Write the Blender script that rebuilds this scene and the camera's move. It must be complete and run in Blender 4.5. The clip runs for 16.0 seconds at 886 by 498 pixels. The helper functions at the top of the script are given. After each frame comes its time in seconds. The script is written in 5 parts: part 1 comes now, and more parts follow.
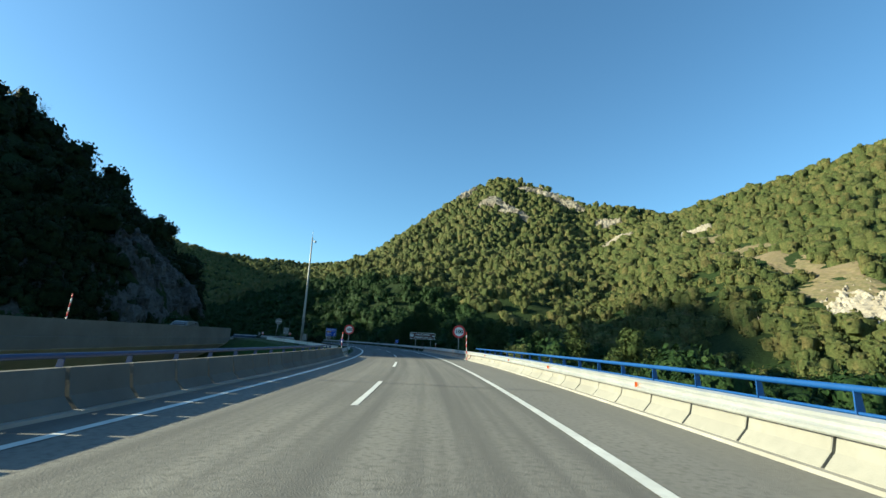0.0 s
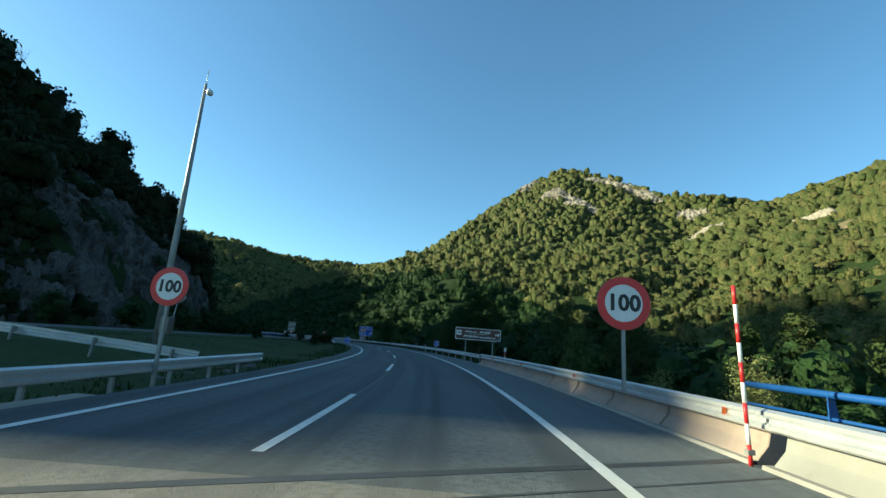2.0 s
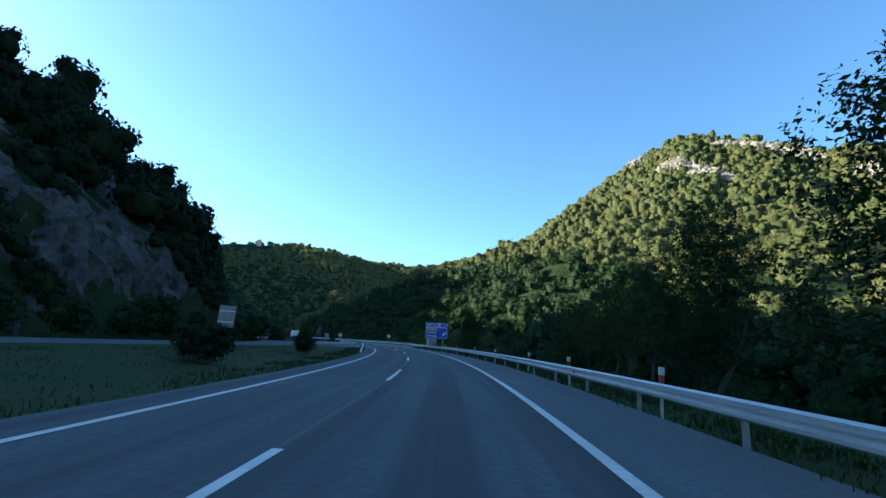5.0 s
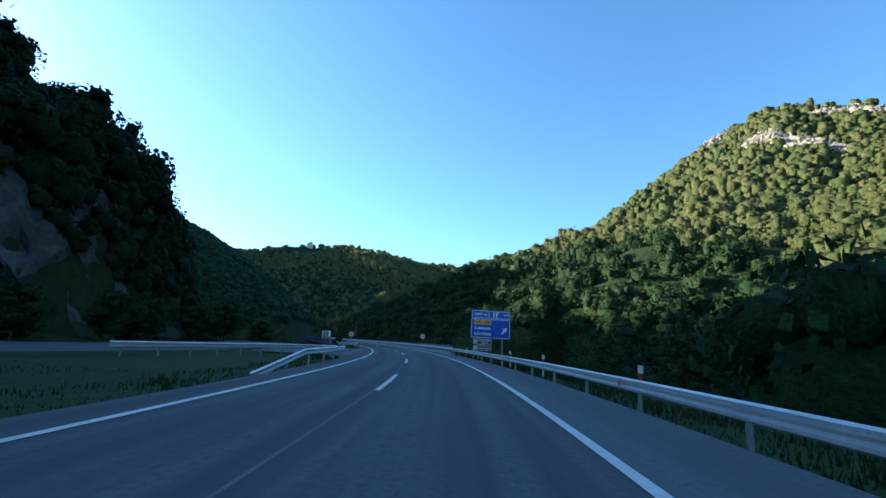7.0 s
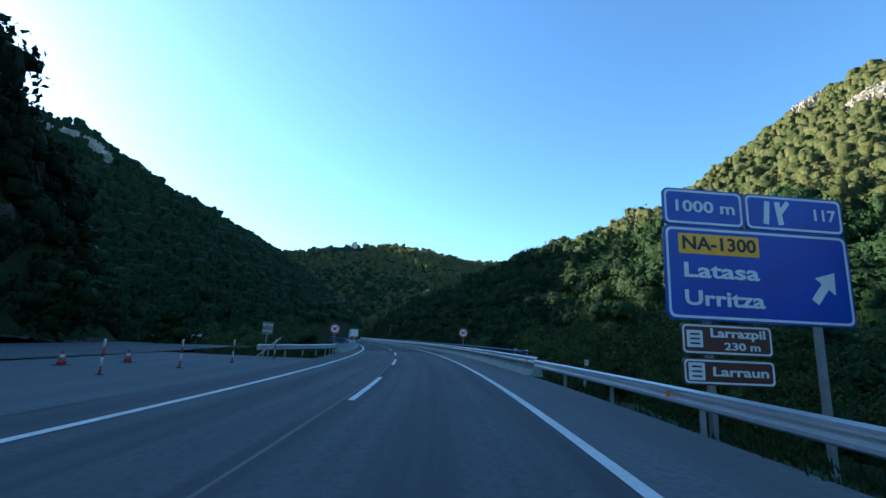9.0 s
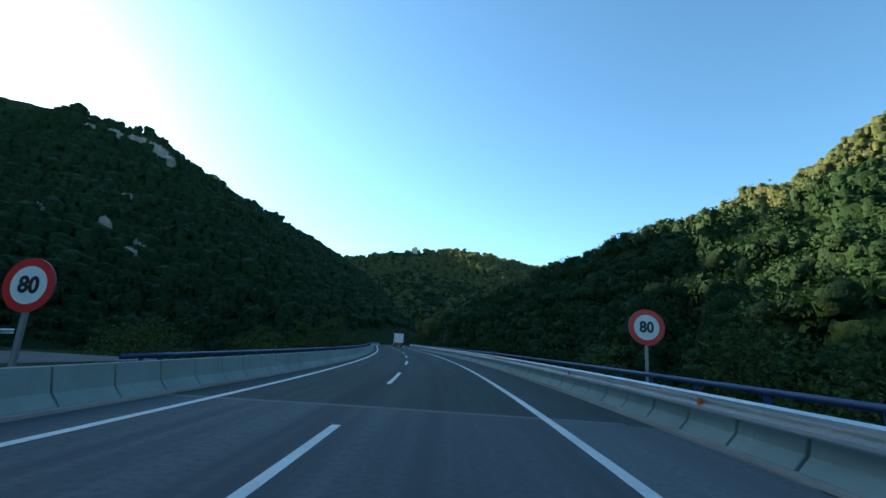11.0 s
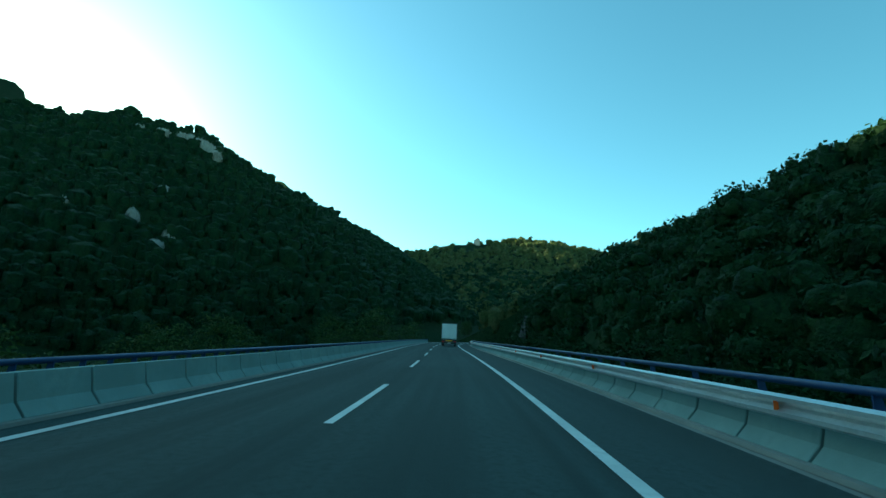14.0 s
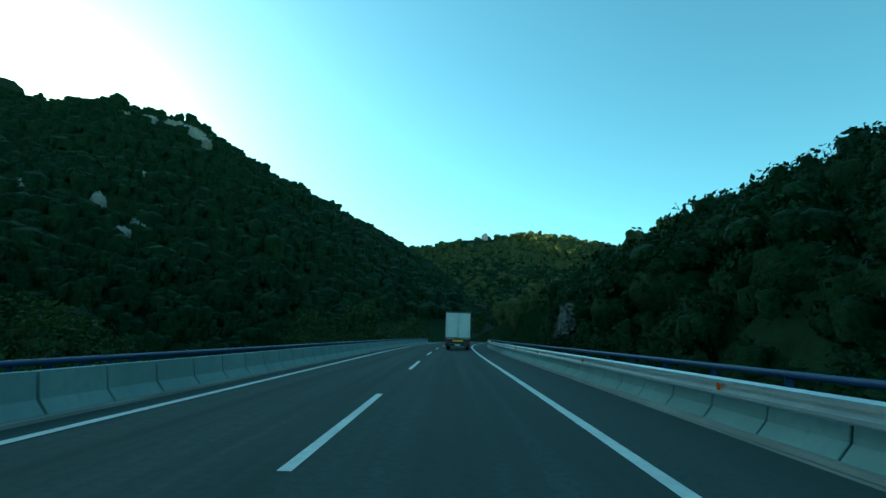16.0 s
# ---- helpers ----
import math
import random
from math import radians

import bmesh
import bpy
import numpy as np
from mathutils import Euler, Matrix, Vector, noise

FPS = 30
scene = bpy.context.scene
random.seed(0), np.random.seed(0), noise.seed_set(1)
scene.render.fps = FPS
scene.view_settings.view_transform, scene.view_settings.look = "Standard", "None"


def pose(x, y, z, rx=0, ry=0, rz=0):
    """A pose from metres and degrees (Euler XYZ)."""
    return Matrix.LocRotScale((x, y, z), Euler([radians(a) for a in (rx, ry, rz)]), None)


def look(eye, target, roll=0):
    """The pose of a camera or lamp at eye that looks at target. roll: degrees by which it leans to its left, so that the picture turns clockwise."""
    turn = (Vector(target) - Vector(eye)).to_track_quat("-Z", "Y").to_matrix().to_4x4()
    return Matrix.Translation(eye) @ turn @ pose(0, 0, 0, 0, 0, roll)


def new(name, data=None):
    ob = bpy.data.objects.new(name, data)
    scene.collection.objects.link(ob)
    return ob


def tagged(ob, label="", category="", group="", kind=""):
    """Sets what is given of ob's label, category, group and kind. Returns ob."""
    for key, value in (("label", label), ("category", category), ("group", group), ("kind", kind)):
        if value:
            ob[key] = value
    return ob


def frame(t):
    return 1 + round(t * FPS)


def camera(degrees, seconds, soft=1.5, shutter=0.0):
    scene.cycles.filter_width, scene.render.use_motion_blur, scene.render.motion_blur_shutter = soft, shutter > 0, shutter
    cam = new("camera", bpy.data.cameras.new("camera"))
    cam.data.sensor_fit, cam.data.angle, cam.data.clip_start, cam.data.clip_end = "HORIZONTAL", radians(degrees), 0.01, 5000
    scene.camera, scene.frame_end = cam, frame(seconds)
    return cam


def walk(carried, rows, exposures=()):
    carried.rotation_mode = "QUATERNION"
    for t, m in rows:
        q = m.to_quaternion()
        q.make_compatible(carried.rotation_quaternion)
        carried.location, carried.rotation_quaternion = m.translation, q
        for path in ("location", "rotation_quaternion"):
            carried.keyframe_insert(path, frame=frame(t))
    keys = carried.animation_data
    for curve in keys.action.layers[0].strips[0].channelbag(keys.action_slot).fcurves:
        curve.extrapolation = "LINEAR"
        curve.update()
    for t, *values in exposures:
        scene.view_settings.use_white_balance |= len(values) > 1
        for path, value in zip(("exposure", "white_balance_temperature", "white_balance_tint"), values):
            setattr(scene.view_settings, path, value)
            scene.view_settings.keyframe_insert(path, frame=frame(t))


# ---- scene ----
cam = camera(89.2, 16.0)
PATH = [
    (0, (-0.527, 45.576, 1.418), (-0.626, 47.530, 1.829), 2.85),
    (0.5, (-0.894, 54.466, 1.418), (-1.061, 56.416, 1.829), 3.43),
    (1, (-1.510, 63.355, 1.423), (-1.735, 65.301, 1.826), 3.16),
    (1.5, (-2.298, 72.282, 1.415), (-2.583, 74.220, 1.817), 3.55),
    (2, (-3.326, 81.438, 1.412), (-3.679, 83.363, 1.823), 4.03),
    (2.5, (-4.791, 90.404, 1.410), (-5.197, 92.312, 1.851), 3.00),
    (3, (-6.483, 99.232, 1.416), (-6.949, 101.136, 1.814), 3.07),
    (3.5, (-8.463, 107.939, 1.413), (-8.989, 109.825, 1.823), 2.84),
    (4, (-10.631, 116.585, 1.409), (-11.224, 118.450, 1.822), 2.43),
    (4.5, (-13.144, 125.173, 1.409), (-13.814, 127.012, 1.816), 2.68),
    (5, (-16.070, 133.699, 1.413), (-16.820, 135.508, 1.819), 2.76),
    (7.5, (-34.464, 175.157, 1.410), (-35.458, 176.843, 1.820), 2.89),
    (8, (-38.908, 183.019, 1.421), (-39.945, 184.680, 1.831), 2.74),
    (8.5, (-43.418, 190.693, 1.413), (-44.501, 192.327, 1.807), 3.01),
    (9, (-47.955, 198.057, 1.414), (-49.084, 199.660, 1.811), 2.69),
    (9.5, (-52.928, 205.376, 1.409), (-54.118, 206.934, 1.806), 2.61),
    (12, (-82.848, 240.798, 1.420), (-84.263, 242.151, 1.828), 3.86),
    (12.5, (-88.906, 246.986, 1.412), (-90.356, 248.307, 1.805), 3.52),
    (13, (-94.653, 252.644, 1.420), (-96.127, 253.936, 1.815), 3.46),
    (13.5, (-100.152, 257.908, 1.415), (-101.651, 259.175, 1.796), 3.10),
    (14, (-105.713, 262.997, 1.421), (-107.246, 264.223, 1.807), 2.35),
    (14.5, (-111.600, 267.902, 1.415), (-113.157, 269.095, 1.802), 2.53),
    (15, (-117.593, 272.915, 1.400), (-119.163, 274.091, 1.790), 2.09),
    (15.5, (-123.489, 277.798, 1.422), (-125.057, 278.976, 1.811), 2.12),
    (16, (-129.160, 282.447, 1.408), (-130.712, 283.650, 1.786), 1.93),
]
EXPOSURE = [(0, 1.7, 5600, -13), (1.5, 1.6, 5600, -18), (2.5, 2.02, 5900, -12), (3.1, 2.16, 5500, -4), (9.6, 2.24, 5200, -3), (11.8, 2.15, 6050, -24), (13.2, 2.16, 6050, -48), (16, 2.16, 6050, -52)]
walk(cam, [(t, look(eye, target, roll)) for t, eye, target, roll in PATH], EXPOSURE)

# ---- world, sun ----
SUN_AZ, SUN_EL = 97.0, 18.4            # degrees to the left of +y, and above the level
world = bpy.data.worlds.new("sky")
scene.world = world
world.use_nodes = True
wn = world.node_tree.nodes
sky = wn.new("ShaderNodeTexSky")
sky.sky_type = "NISHITA"
sky.sun_disc = False
sky.sun_elevation = radians(SUN_EL)
sky.sun_rotation = radians(-SUN_AZ)
sky.altitude = 400
sky.air_density, sky.dust_density, sky.ozone_density = 1.0, 0.65, 3.0
wn["Background"].inputs["Strength"].default_value = 0.07
world.node_tree.links.new(sky.outputs["Color"], wn["Background"].inputs["Color"])
sun_data = bpy.data.lights.new("sun", "SUN")
sun_data.energy, sun_data.angle, sun_data.color = 5.0, radians(0.53), (1.0, 0.79, 0.54)
sun_to = Vector((-math.sin(radians(SUN_AZ)) * math.cos(radians(SUN_EL)),
                 math.cos(radians(SUN_AZ)) * math.cos(radians(SUN_EL)), math.sin(radians(SUN_EL))))
sun = new("sun", sun_data)
sun.matrix_world = look(sun_to * 300, (0, 0, 0))


# ---- materials ----
def mat(name, base, rough=0.8, metal=0.0, second=None, scale=1.0, fine=None, bump=0.0, bump_scale=None, third=None, spec=0.5, coat=0.0):
    """Base colour broken by two noises (wide stains, fine grain) with relief."""
    m = bpy.data.materials.new(name)
    m.use_nodes = True
    nt = m.node_tree
    b = nt.nodes["Principled BSDF"]
    b.inputs["Roughness"].default_value = rough
    b.inputs["Metallic"].default_value = metal
    b.inputs["Specular IOR Level"].default_value = spec
    b.inputs["Coat Weight"].default_value = coat
    geo = nt.nodes.new("ShaderNodeNewGeometry")
    second = second or tuple(c * 0.75 for c in base)

    def noise_of(sc, detail=4.0):
        n = nt.nodes.new("ShaderNodeTexNoise")
        n.inputs["Scale"].default_value = sc
        n.inputs["Detail"].default_value = detail
        nt.links.new(geo.outputs["Position"], n.inputs["Vector"])
        return n

    def mix(fac, a, bb, lo=0.35, hi=0.65):
        r = nt.nodes.new("ShaderNodeMapRange")
        r.inputs["From Min"].default_value, r.inputs["From Max"].default_value = lo, hi
        nt.links.new(fac, r.inputs["Value"])
        x = nt.nodes.new("ShaderNodeMix")
        x.data_type = "RGBA"
        nt.links.new(r.outputs["Result"], x.inputs[0])
        for sock, v in ((x.inputs[6], a), (x.inputs[7], bb)):
            if isinstance(v, tuple):
                sock.default_value = (*v, 1)
            else:
                nt.links.new(v, sock)
        return x.outputs[2]

    wide = noise_of(scale)
    col = mix(wide.outputs["Fac"], base, second)
    grain = noise_of(fine or scale * 14, 6.0)
    dark = third or tuple(c * 0.8 for c in base)
    col = mix(grain.outputs["Fac"], col, dark, 0.45, 0.8)
    nt.links.new(col, b.inputs["Base Color"])
    if bump:
        bp = nt.nodes.new("ShaderNodeBump")
        bp.inputs["Strength"].default_value = 1.0
        bp.inputs["Distance"].default_value = bump
        n2 = noise_of(bump_scale or scale * 14, 8.0)
        nt.links.new(n2.outputs["Fac"], bp.inputs["Height"])
        nt.links.new(bp.outputs["Normal"], b.inputs["Normal"])
    return m


def leaf_mat(name, c1, c2, c3, by_island=True, trans=0.25):
    """Foliage: three greens spread over separate leaf clumps and over wide patches, with light passing through."""
    m = bpy.data.materials.new(name)
    m.use_nodes = True
    nt = m.node_tree
    b = nt.nodes["Principled BSDF"]
    b.inputs["Roughness"].default_value = 0.65
    b.inputs["Specular IOR Level"].default_value = 0.12
    geo = nt.nodes.new("ShaderNodeNewGeometry")
    n = nt.nodes.new("ShaderNodeTexNoise")
    n.inputs["Scale"].default_value = 0.13 if by_island else 0.5
    n.inputs["Detail"].default_value = 5.0
    n.inputs["Roughness"].default_value = 0.62
    fine = nt.nodes.new("ShaderNodeTexNoise")
    fine.inputs["Scale"].default_value = 3.0 if by_island else 4.5
    fine.inputs["Detail"].default_value = 5.0
    nt.links.new(geo.outputs["Position"], fine.inputs["Vector"])
    bump = nt.nodes.new("ShaderNodeBump")
    bump.inputs["Distance"].default_value = 0.9 if by_island else 0.3
    nt.links.new(fine.outputs["Fac"], bump.inputs["Height"])
    nt.links.new(bump.outputs["Normal"], b.inputs["Normal"])
    nt.links.new(geo.outputs["Position"], n.inputs["Vector"])
    add = nt.nodes.new("ShaderNodeMath")
    add.operation = "MULTIPLY_ADD"
    nt.links.new(geo.outputs["Random Per Island"], add.inputs[0])
    add.inputs[1].default_value = 0.22
    nt.links.new(n.outputs["Fac"], add.inputs[2])
    ramp = nt.nodes.new("ShaderNodeValToRGB")
    e = ramp.color_ramp.elements
    e[0].position, e[0].color = 0.4, (*c1, 1)
    e[1].position, e[1].color = 0.82, (*c3, 1)
    mid = e.new(0.6)
    mid.color = (*c2, 1)
    nt.links.new(add.outputs["Value"], ramp.inputs["Fac"])
    # Noise darkens the colour between sprays, painting in the shade of leaf gaps.
    spray = nt.nodes.new("ShaderNodeTexNoise")
    spray.inputs["Scale"].default_value = 1.15 if by_island else 2.6
    spray.inputs["Detail"].default_value = 6.0
    spray.inputs["Roughness"].default_value = 0.7
    nt.links.new(geo.outputs["Position"], spray.inputs["Vector"])
    gap = nt.nodes.new("ShaderNodeMapRange")
    gap.inputs["From Min"].default_value, gap.inputs["From Max"].default_value = 0.36, 0.62
    gap.inputs["To Min"].default_value, gap.inputs["To Max"].default_value = 0.58, 1.2
    nt.links.new(spray.outputs["Fac"], gap.inputs["Value"])
    shade = nt.nodes.new("ShaderNodeVectorMath")
    shade.operation = "SCALE"
    nt.links.new(ramp.outputs["Color"], shade.inputs[0])
    nt.links.new(gap.outputs["Result"], shade.inputs["Scale"])
    nt.links.new(shade.outputs["Vector"], b.inputs["Base Color"])
    tr = nt.nodes.new("ShaderNodeBsdfTranslucent")
    nt.links.new(shade.outputs["Vector"], tr.inputs["Color"])
    ms = nt.nodes.new("ShaderNodeMixShader")
    ms.inputs["Fac"].default_value = trans
    nt.links.new(b.outputs["BSDF"], ms.inputs[1])
    nt.links.new(tr.outputs["BSDF"], ms.inputs[2])
    nt.links.new(ms.outputs["Shader"], nt.nodes["Material Output"].inputs["Surface"])
    return m


PAINT = mat("road_paint", (0.62, 0.62, 0.59), 0.6, second=(0.5, 0.5, 0.475), scale=0.8, fine=7, third=(0.45, 0.44, 0.42))
CONCRETE = mat("concrete", (0.235, 0.228, 0.205), 0.9, spec=0.3, second=(0.19, 0.183, 0.165), scale=0.7, fine=6, bump=0.004, bump_scale=30)
CONCRETE_ROSE = mat("rose_concrete", (0.27, 0.21, 0.175), 0.9, spec=0.3, second=(0.2, 0.16, 0.138), scale=0.7, fine=6, bump=0.004, bump_scale=30)
# Shade of the median barrier and far parapet is put into this concrete.
CONCRETE_SHADED = mat("shaded_concrete", (0.13, 0.128, 0.118), 0.92, spec=0.2, second=(0.095, 0.093, 0.085), scale=0.6, fine=5, bump=0.005, bump_scale=24)
# Green tint here stands for the camera's colour cast on the second bridge.
CONCRETE_GREY = mat("grey_concrete", (0.255, 0.31, 0.29), 0.9, spec=0.3, second=(0.2, 0.245, 0.23), scale=0.7, fine=6, bump=0.004, bump_scale=30)
CONCRETE_DARK = mat("stained_concrete", (0.27, 0.255, 0.23), 0.9, second=(0.2, 0.19, 0.17), scale=0.6, fine=5, bump=0.005, bump_scale=24)
STEEL = mat("galvanised_steel", (0.62, 0.63, 0.63), 0.42, 0.75, second=(0.52, 0.53, 0.54), scale=1.2, fine=16)
POST = mat("post_steel", (0.27, 0.275, 0.27), 0.55, 0.5, second=(0.2, 0.2, 0.195), scale=3, fine=20)
BLUE_RAIL = mat("blue_paint", (0.01, 0.055, 0.2), 0.45, second=(0.012, 0.062, 0.22), scale=1.5, fine=18)
# Darker copy of the rail blue, toned for rails that stand in shade.
BLUE_SHADED = mat("shaded_blue_paint", (0.008, 0.028, 0.1), 0.5, second=(0.01, 0.033, 0.12), scale=1.5, fine=18)
SIGN_BLUE = mat("sign_blue", (0.006, 0.036, 0.3), 0.35, second=(0.01, 0.05, 0.38), scale=1.2)
SIGN_WHITE = mat("sign_white", (0.66, 0.66, 0.65), 0.4, second=(0.6, 0.6, 0.59), scale=2)
SIGN_RED = mat("sign_red", (0.5, 0.018, 0.02), 0.4, second=(0.44, 0.016, 0.02), scale=2)
SIGN_BLACK = mat("sign_black", (0.012, 0.012, 0.012), 0.5, scale=2)
SIGN_BROWN = mat("sign_brown", (0.075, 0.022, 0.014), 0.4, second=(0.065, 0.02, 0.014), scale=1.5)
SIGN_YELLOW = mat("sign_yellow", (0.85, 0.4, 0.01), 0.45, second=(0.8, 0.37, 0.01), scale=2)
RED_DULL = mat("dull_red", (0.26, 0.035, 0.03), 0.6, second=(0.2, 0.03, 0.028), scale=3, fine=20)
WHITE_DULL = mat("dull_white", (0.5, 0.49, 0.46), 0.6, second=(0.38, 0.37, 0.34), scale=3, fine=20)
SIGN_BACK = mat("sign_back", (0.15, 0.155, 0.16), 0.45, 0.6, scale=2)
ORANGE = mat("orange_reflector", (0.9, 0.16, 0.015), 0.35, scale=5)
GRASS = mat("grass", (0.022, 0.046, 0.011), 0.95, spec=0.15, second=(0.034, 0.046, 0.014), scale=0.15, fine=3, third=(0.012, 0.026, 0.006), bump=0.05, bump_scale=5)
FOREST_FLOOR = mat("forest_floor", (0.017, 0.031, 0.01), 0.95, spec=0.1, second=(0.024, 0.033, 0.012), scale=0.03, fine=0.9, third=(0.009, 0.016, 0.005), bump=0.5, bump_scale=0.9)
ROCK = mat("limestone", (0.3, 0.268, 0.222), 0.92, second=(0.21, 0.182, 0.143), scale=0.1, fine=1.1, third=(0.11, 0.095, 0.075), bump=0.4, bump_scale=0.7)
CLIFF = mat("pale_limestone", (0.44, 0.43, 0.4), 0.92, second=(0.33, 0.315, 0.285), scale=0.1, fine=0.8, third=(0.14, 0.13, 0.11), bump=0.6, bump_scale=0.5)
# Limestone darkened so the cutting's shade sits in its base colour.
ROCK_SHADED = mat("shaded_limestone", (0.098, 0.096, 0.092), 0.94, spec=0.2, second=(0.05, 0.048, 0.045), scale=0.2, fine=1.6, third=(0.03, 0.028, 0.025), bump=0.5, bump_scale=0.9)
DIRT = mat("dry_grass_and_earth", (0.125, 0.098, 0.05), 0.95, second=(0.085, 0.078, 0.034), scale=0.06, fine=0.7, third=(0.16, 0.12, 0.08), bump=0.3, bump_scale=0.9)
# Lit and shaded copies: east greens raised for sun, west greens darkened for shade.
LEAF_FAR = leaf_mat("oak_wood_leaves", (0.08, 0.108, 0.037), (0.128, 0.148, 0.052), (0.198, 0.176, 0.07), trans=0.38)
LEAF_WEST_SHADED = leaf_mat("shaded_west_leaves", (0.017, 0.038, 0.014), (0.025, 0.052, 0.018), (0.042, 0.07, 0.023))
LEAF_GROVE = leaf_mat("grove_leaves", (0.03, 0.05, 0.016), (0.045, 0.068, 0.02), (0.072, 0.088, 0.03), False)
# Shade of the near trees is put into these darker greens.
LEAF_NEAR = leaf_mat("near_shaded_leaves", (0.014, 0.032, 0.01), (0.021, 0.046, 0.013), (0.036, 0.062, 0.018), False)
LEAF_LIGHT = leaf_mat("poplar_leaves", (0.11, 0.14, 0.05), (0.16, 0.185, 0.07), (0.23, 0.22, 0.085), False)
LEAF_WILLOW = leaf_mat("willow_leaves", (0.05, 0.082, 0.024), (0.072, 0.108, 0.03), (0.115, 0.135, 0.044), False)
# Darkest greens: the shade on the cutting and median is put into them.
LEAF_SHADED = leaf_mat("shaded_leaves", (0.011, 0.02, 0.007), (0.017, 0.029, 0.01), (0.028, 0.04, 0.013), False)
BARK = mat("bark", (0.065, 0.055, 0.042), 0.95, second=(0.045, 0.038, 0.03), scale=2.5, fine=18, bump=0.02, bump_scale=14)


# ---- mesh helpers ----
def mesh_of(name, verts, faces, material, smooth=False):
    me = bpy.data.meshes.new(name)
    me.from_pydata([tuple(v) for v in verts], [], [tuple(f) for f in faces])
    me.materials.append(material)
    if smooth:
        for p in me.polygons:
            p.use_smooth = True
    me.update()
    return me


def big_mesh(name, verts, quads, material, smooth=False, slots=None, extra=()):
    """A mesh from numpy arrays: verts (n, 3), faces (m, k) of one size."""
    me = bpy.data.meshes.new(name)
    verts = np.asarray(verts, np.float32)
    quads = np.asarray(quads, np.int32)
    me.vertices.add(len(verts))
    me.vertices.foreach_set("co", verts.ravel())
    k = quads.shape[1]
    me.loops.add(quads.size)
    me.loops.foreach_set("vertex_index", quads.ravel())
    me.polygons.add(len(quads))
    me.polygons.foreach_set("loop_start", np.arange(0, quads.size, k, dtype=np.int32))
    me.polygons.foreach_set("use_smooth", np.full(len(quads), smooth))
    me.materials.append(material)
    for m in extra:
        me.materials.append(m)
    if slots is not None:
        me.polygons.foreach_set("material_index", np.asarray(slots, np.int32))
    me.update(calc_edges=True)
    me.validate()
    return me


def part(name, me, parent, label=""):
    ob = new(name, me)
    ob.parent = parent
    if label:
        tagged(ob, label)
    return ob


def bm_mesh(name, bm, material, smooth=False):
    me = bpy.data.meshes.new(name)
    bmesh.ops.recalc_face_normals(bm, faces=bm.faces)
    bm.to_mesh(me)
    bm.free()
    me.materials.append(material)
    if smooth:
        for p in me.polygons:
            p.use_smooth = True
    return me


def box_bm(bm, x0, x1, y0, y1, z0, z1, bevel=0.0):
    m = Matrix.Translation(((x0 + x1) / 2, (y0 + y1) / 2, (z0 + z1) / 2)) @ Matrix.Diagonal((x1 - x0, y1 - y0, z1 - z0, 1))
    r = bmesh.ops.create_cube(bm, size=1, matrix=m)
    if bevel:
        es = list({e for v in r["verts"] for e in v.link_edges})
        bmesh.ops.bevel(bm, geom=es, offset=bevel, segments=2, affect="EDGES", profile=0.5)
    return bm


def box(name, x0, x1, y0, y1, z0, z1, material, bevel=0.0):
    return bm_mesh(name, box_bm(bmesh.new(), x0, x1, y0, y1, z0, z1, bevel), material)


def tube(name, pts, radii, material, sides=8, smooth=True, cap=True):
    """A tapered tube along points."""
    pts = [Vector(p) for p in pts]
    verts, faces = [], []
    for i, p in enumerate(pts):
        d = (pts[min(i + 1, len(pts) - 1)] - pts[max(i - 1, 0)]).normalized()
        a = d.orthogonal().normalized() if abs(d.z) < 0.99 else Vector((1, 0, 0))
        if abs(d.z) < 0.99:
            a = d.cross(Vector((0, 0, 1))).normalized()
        b = d.cross(a).normalized()
        r = radii[i] if isinstance(radii, (list, tuple)) else radii
        for k in range(sides):
            t = 2 * math.pi * k / sides
            verts.append(p + a * (r * math.cos(t)) + b * (r * math.sin(t)))
    for i in range(len(pts) - 1):
        for k in range(sides):
            k2 = (k + 1) % sides
            faces.append((i * sides + k, i * sides + k2, (i + 1) * sides + k2, (i + 1) * sides + k))
    if cap:
        faces.append(tuple(range(sides))[::-1])
        faces.append(tuple(range((len(pts) - 1) * sides, len(pts) * sides)))
    return mesh_of(name, verts, faces, material, smooth)


# ---- the line of the road: heading every 30 m ----
ROAD_X, ROAD_Y, KNOT = -2.30, -13.40, 30.0
HEADING = (-2.45, -0.18, 2.74, 7.02, 13.45, 19.63, 25.28, 31.40, 37.84, 43.47, 47.84, 50.48, 51.1, 49.5, 45, 38, 29, 20, 12, 8, 6, 5)
_s = np.arange(-120.0, 640.0, 1.0)
_th = np.radians(np.interp(_s, np.arange(len(HEADING)) * KNOT, HEADING))
_i0 = 120
_x = np.cumsum(-np.sin(_th)); _y = np.cumsum(np.cos(_th))
_x = _x - _x[_i0] + ROAD_X
_y = _y - _y[_i0] + ROAD_Y


def road(s, lat=0.0, z=0.0):
    """Place at s metres along the road, lat metres to the right of the lane line."""
    th = np.interp(s, _s, _th)
    return Vector((float(np.interp(s, _s, _x) + lat * np.cos(th)), float(np.interp(s, _s, _y) + lat * np.sin(th)), z))


def road_frame(s, lat=0.0, z=0.0, turn=0.0):
    """Pose whose y runs along the road and x to its right."""
    th = float(np.interp(s, _s, _th))
    return Matrix.Translation(road(s, lat, z)) @ Matrix.Rotation(th + radians(turn), 4, "Z")


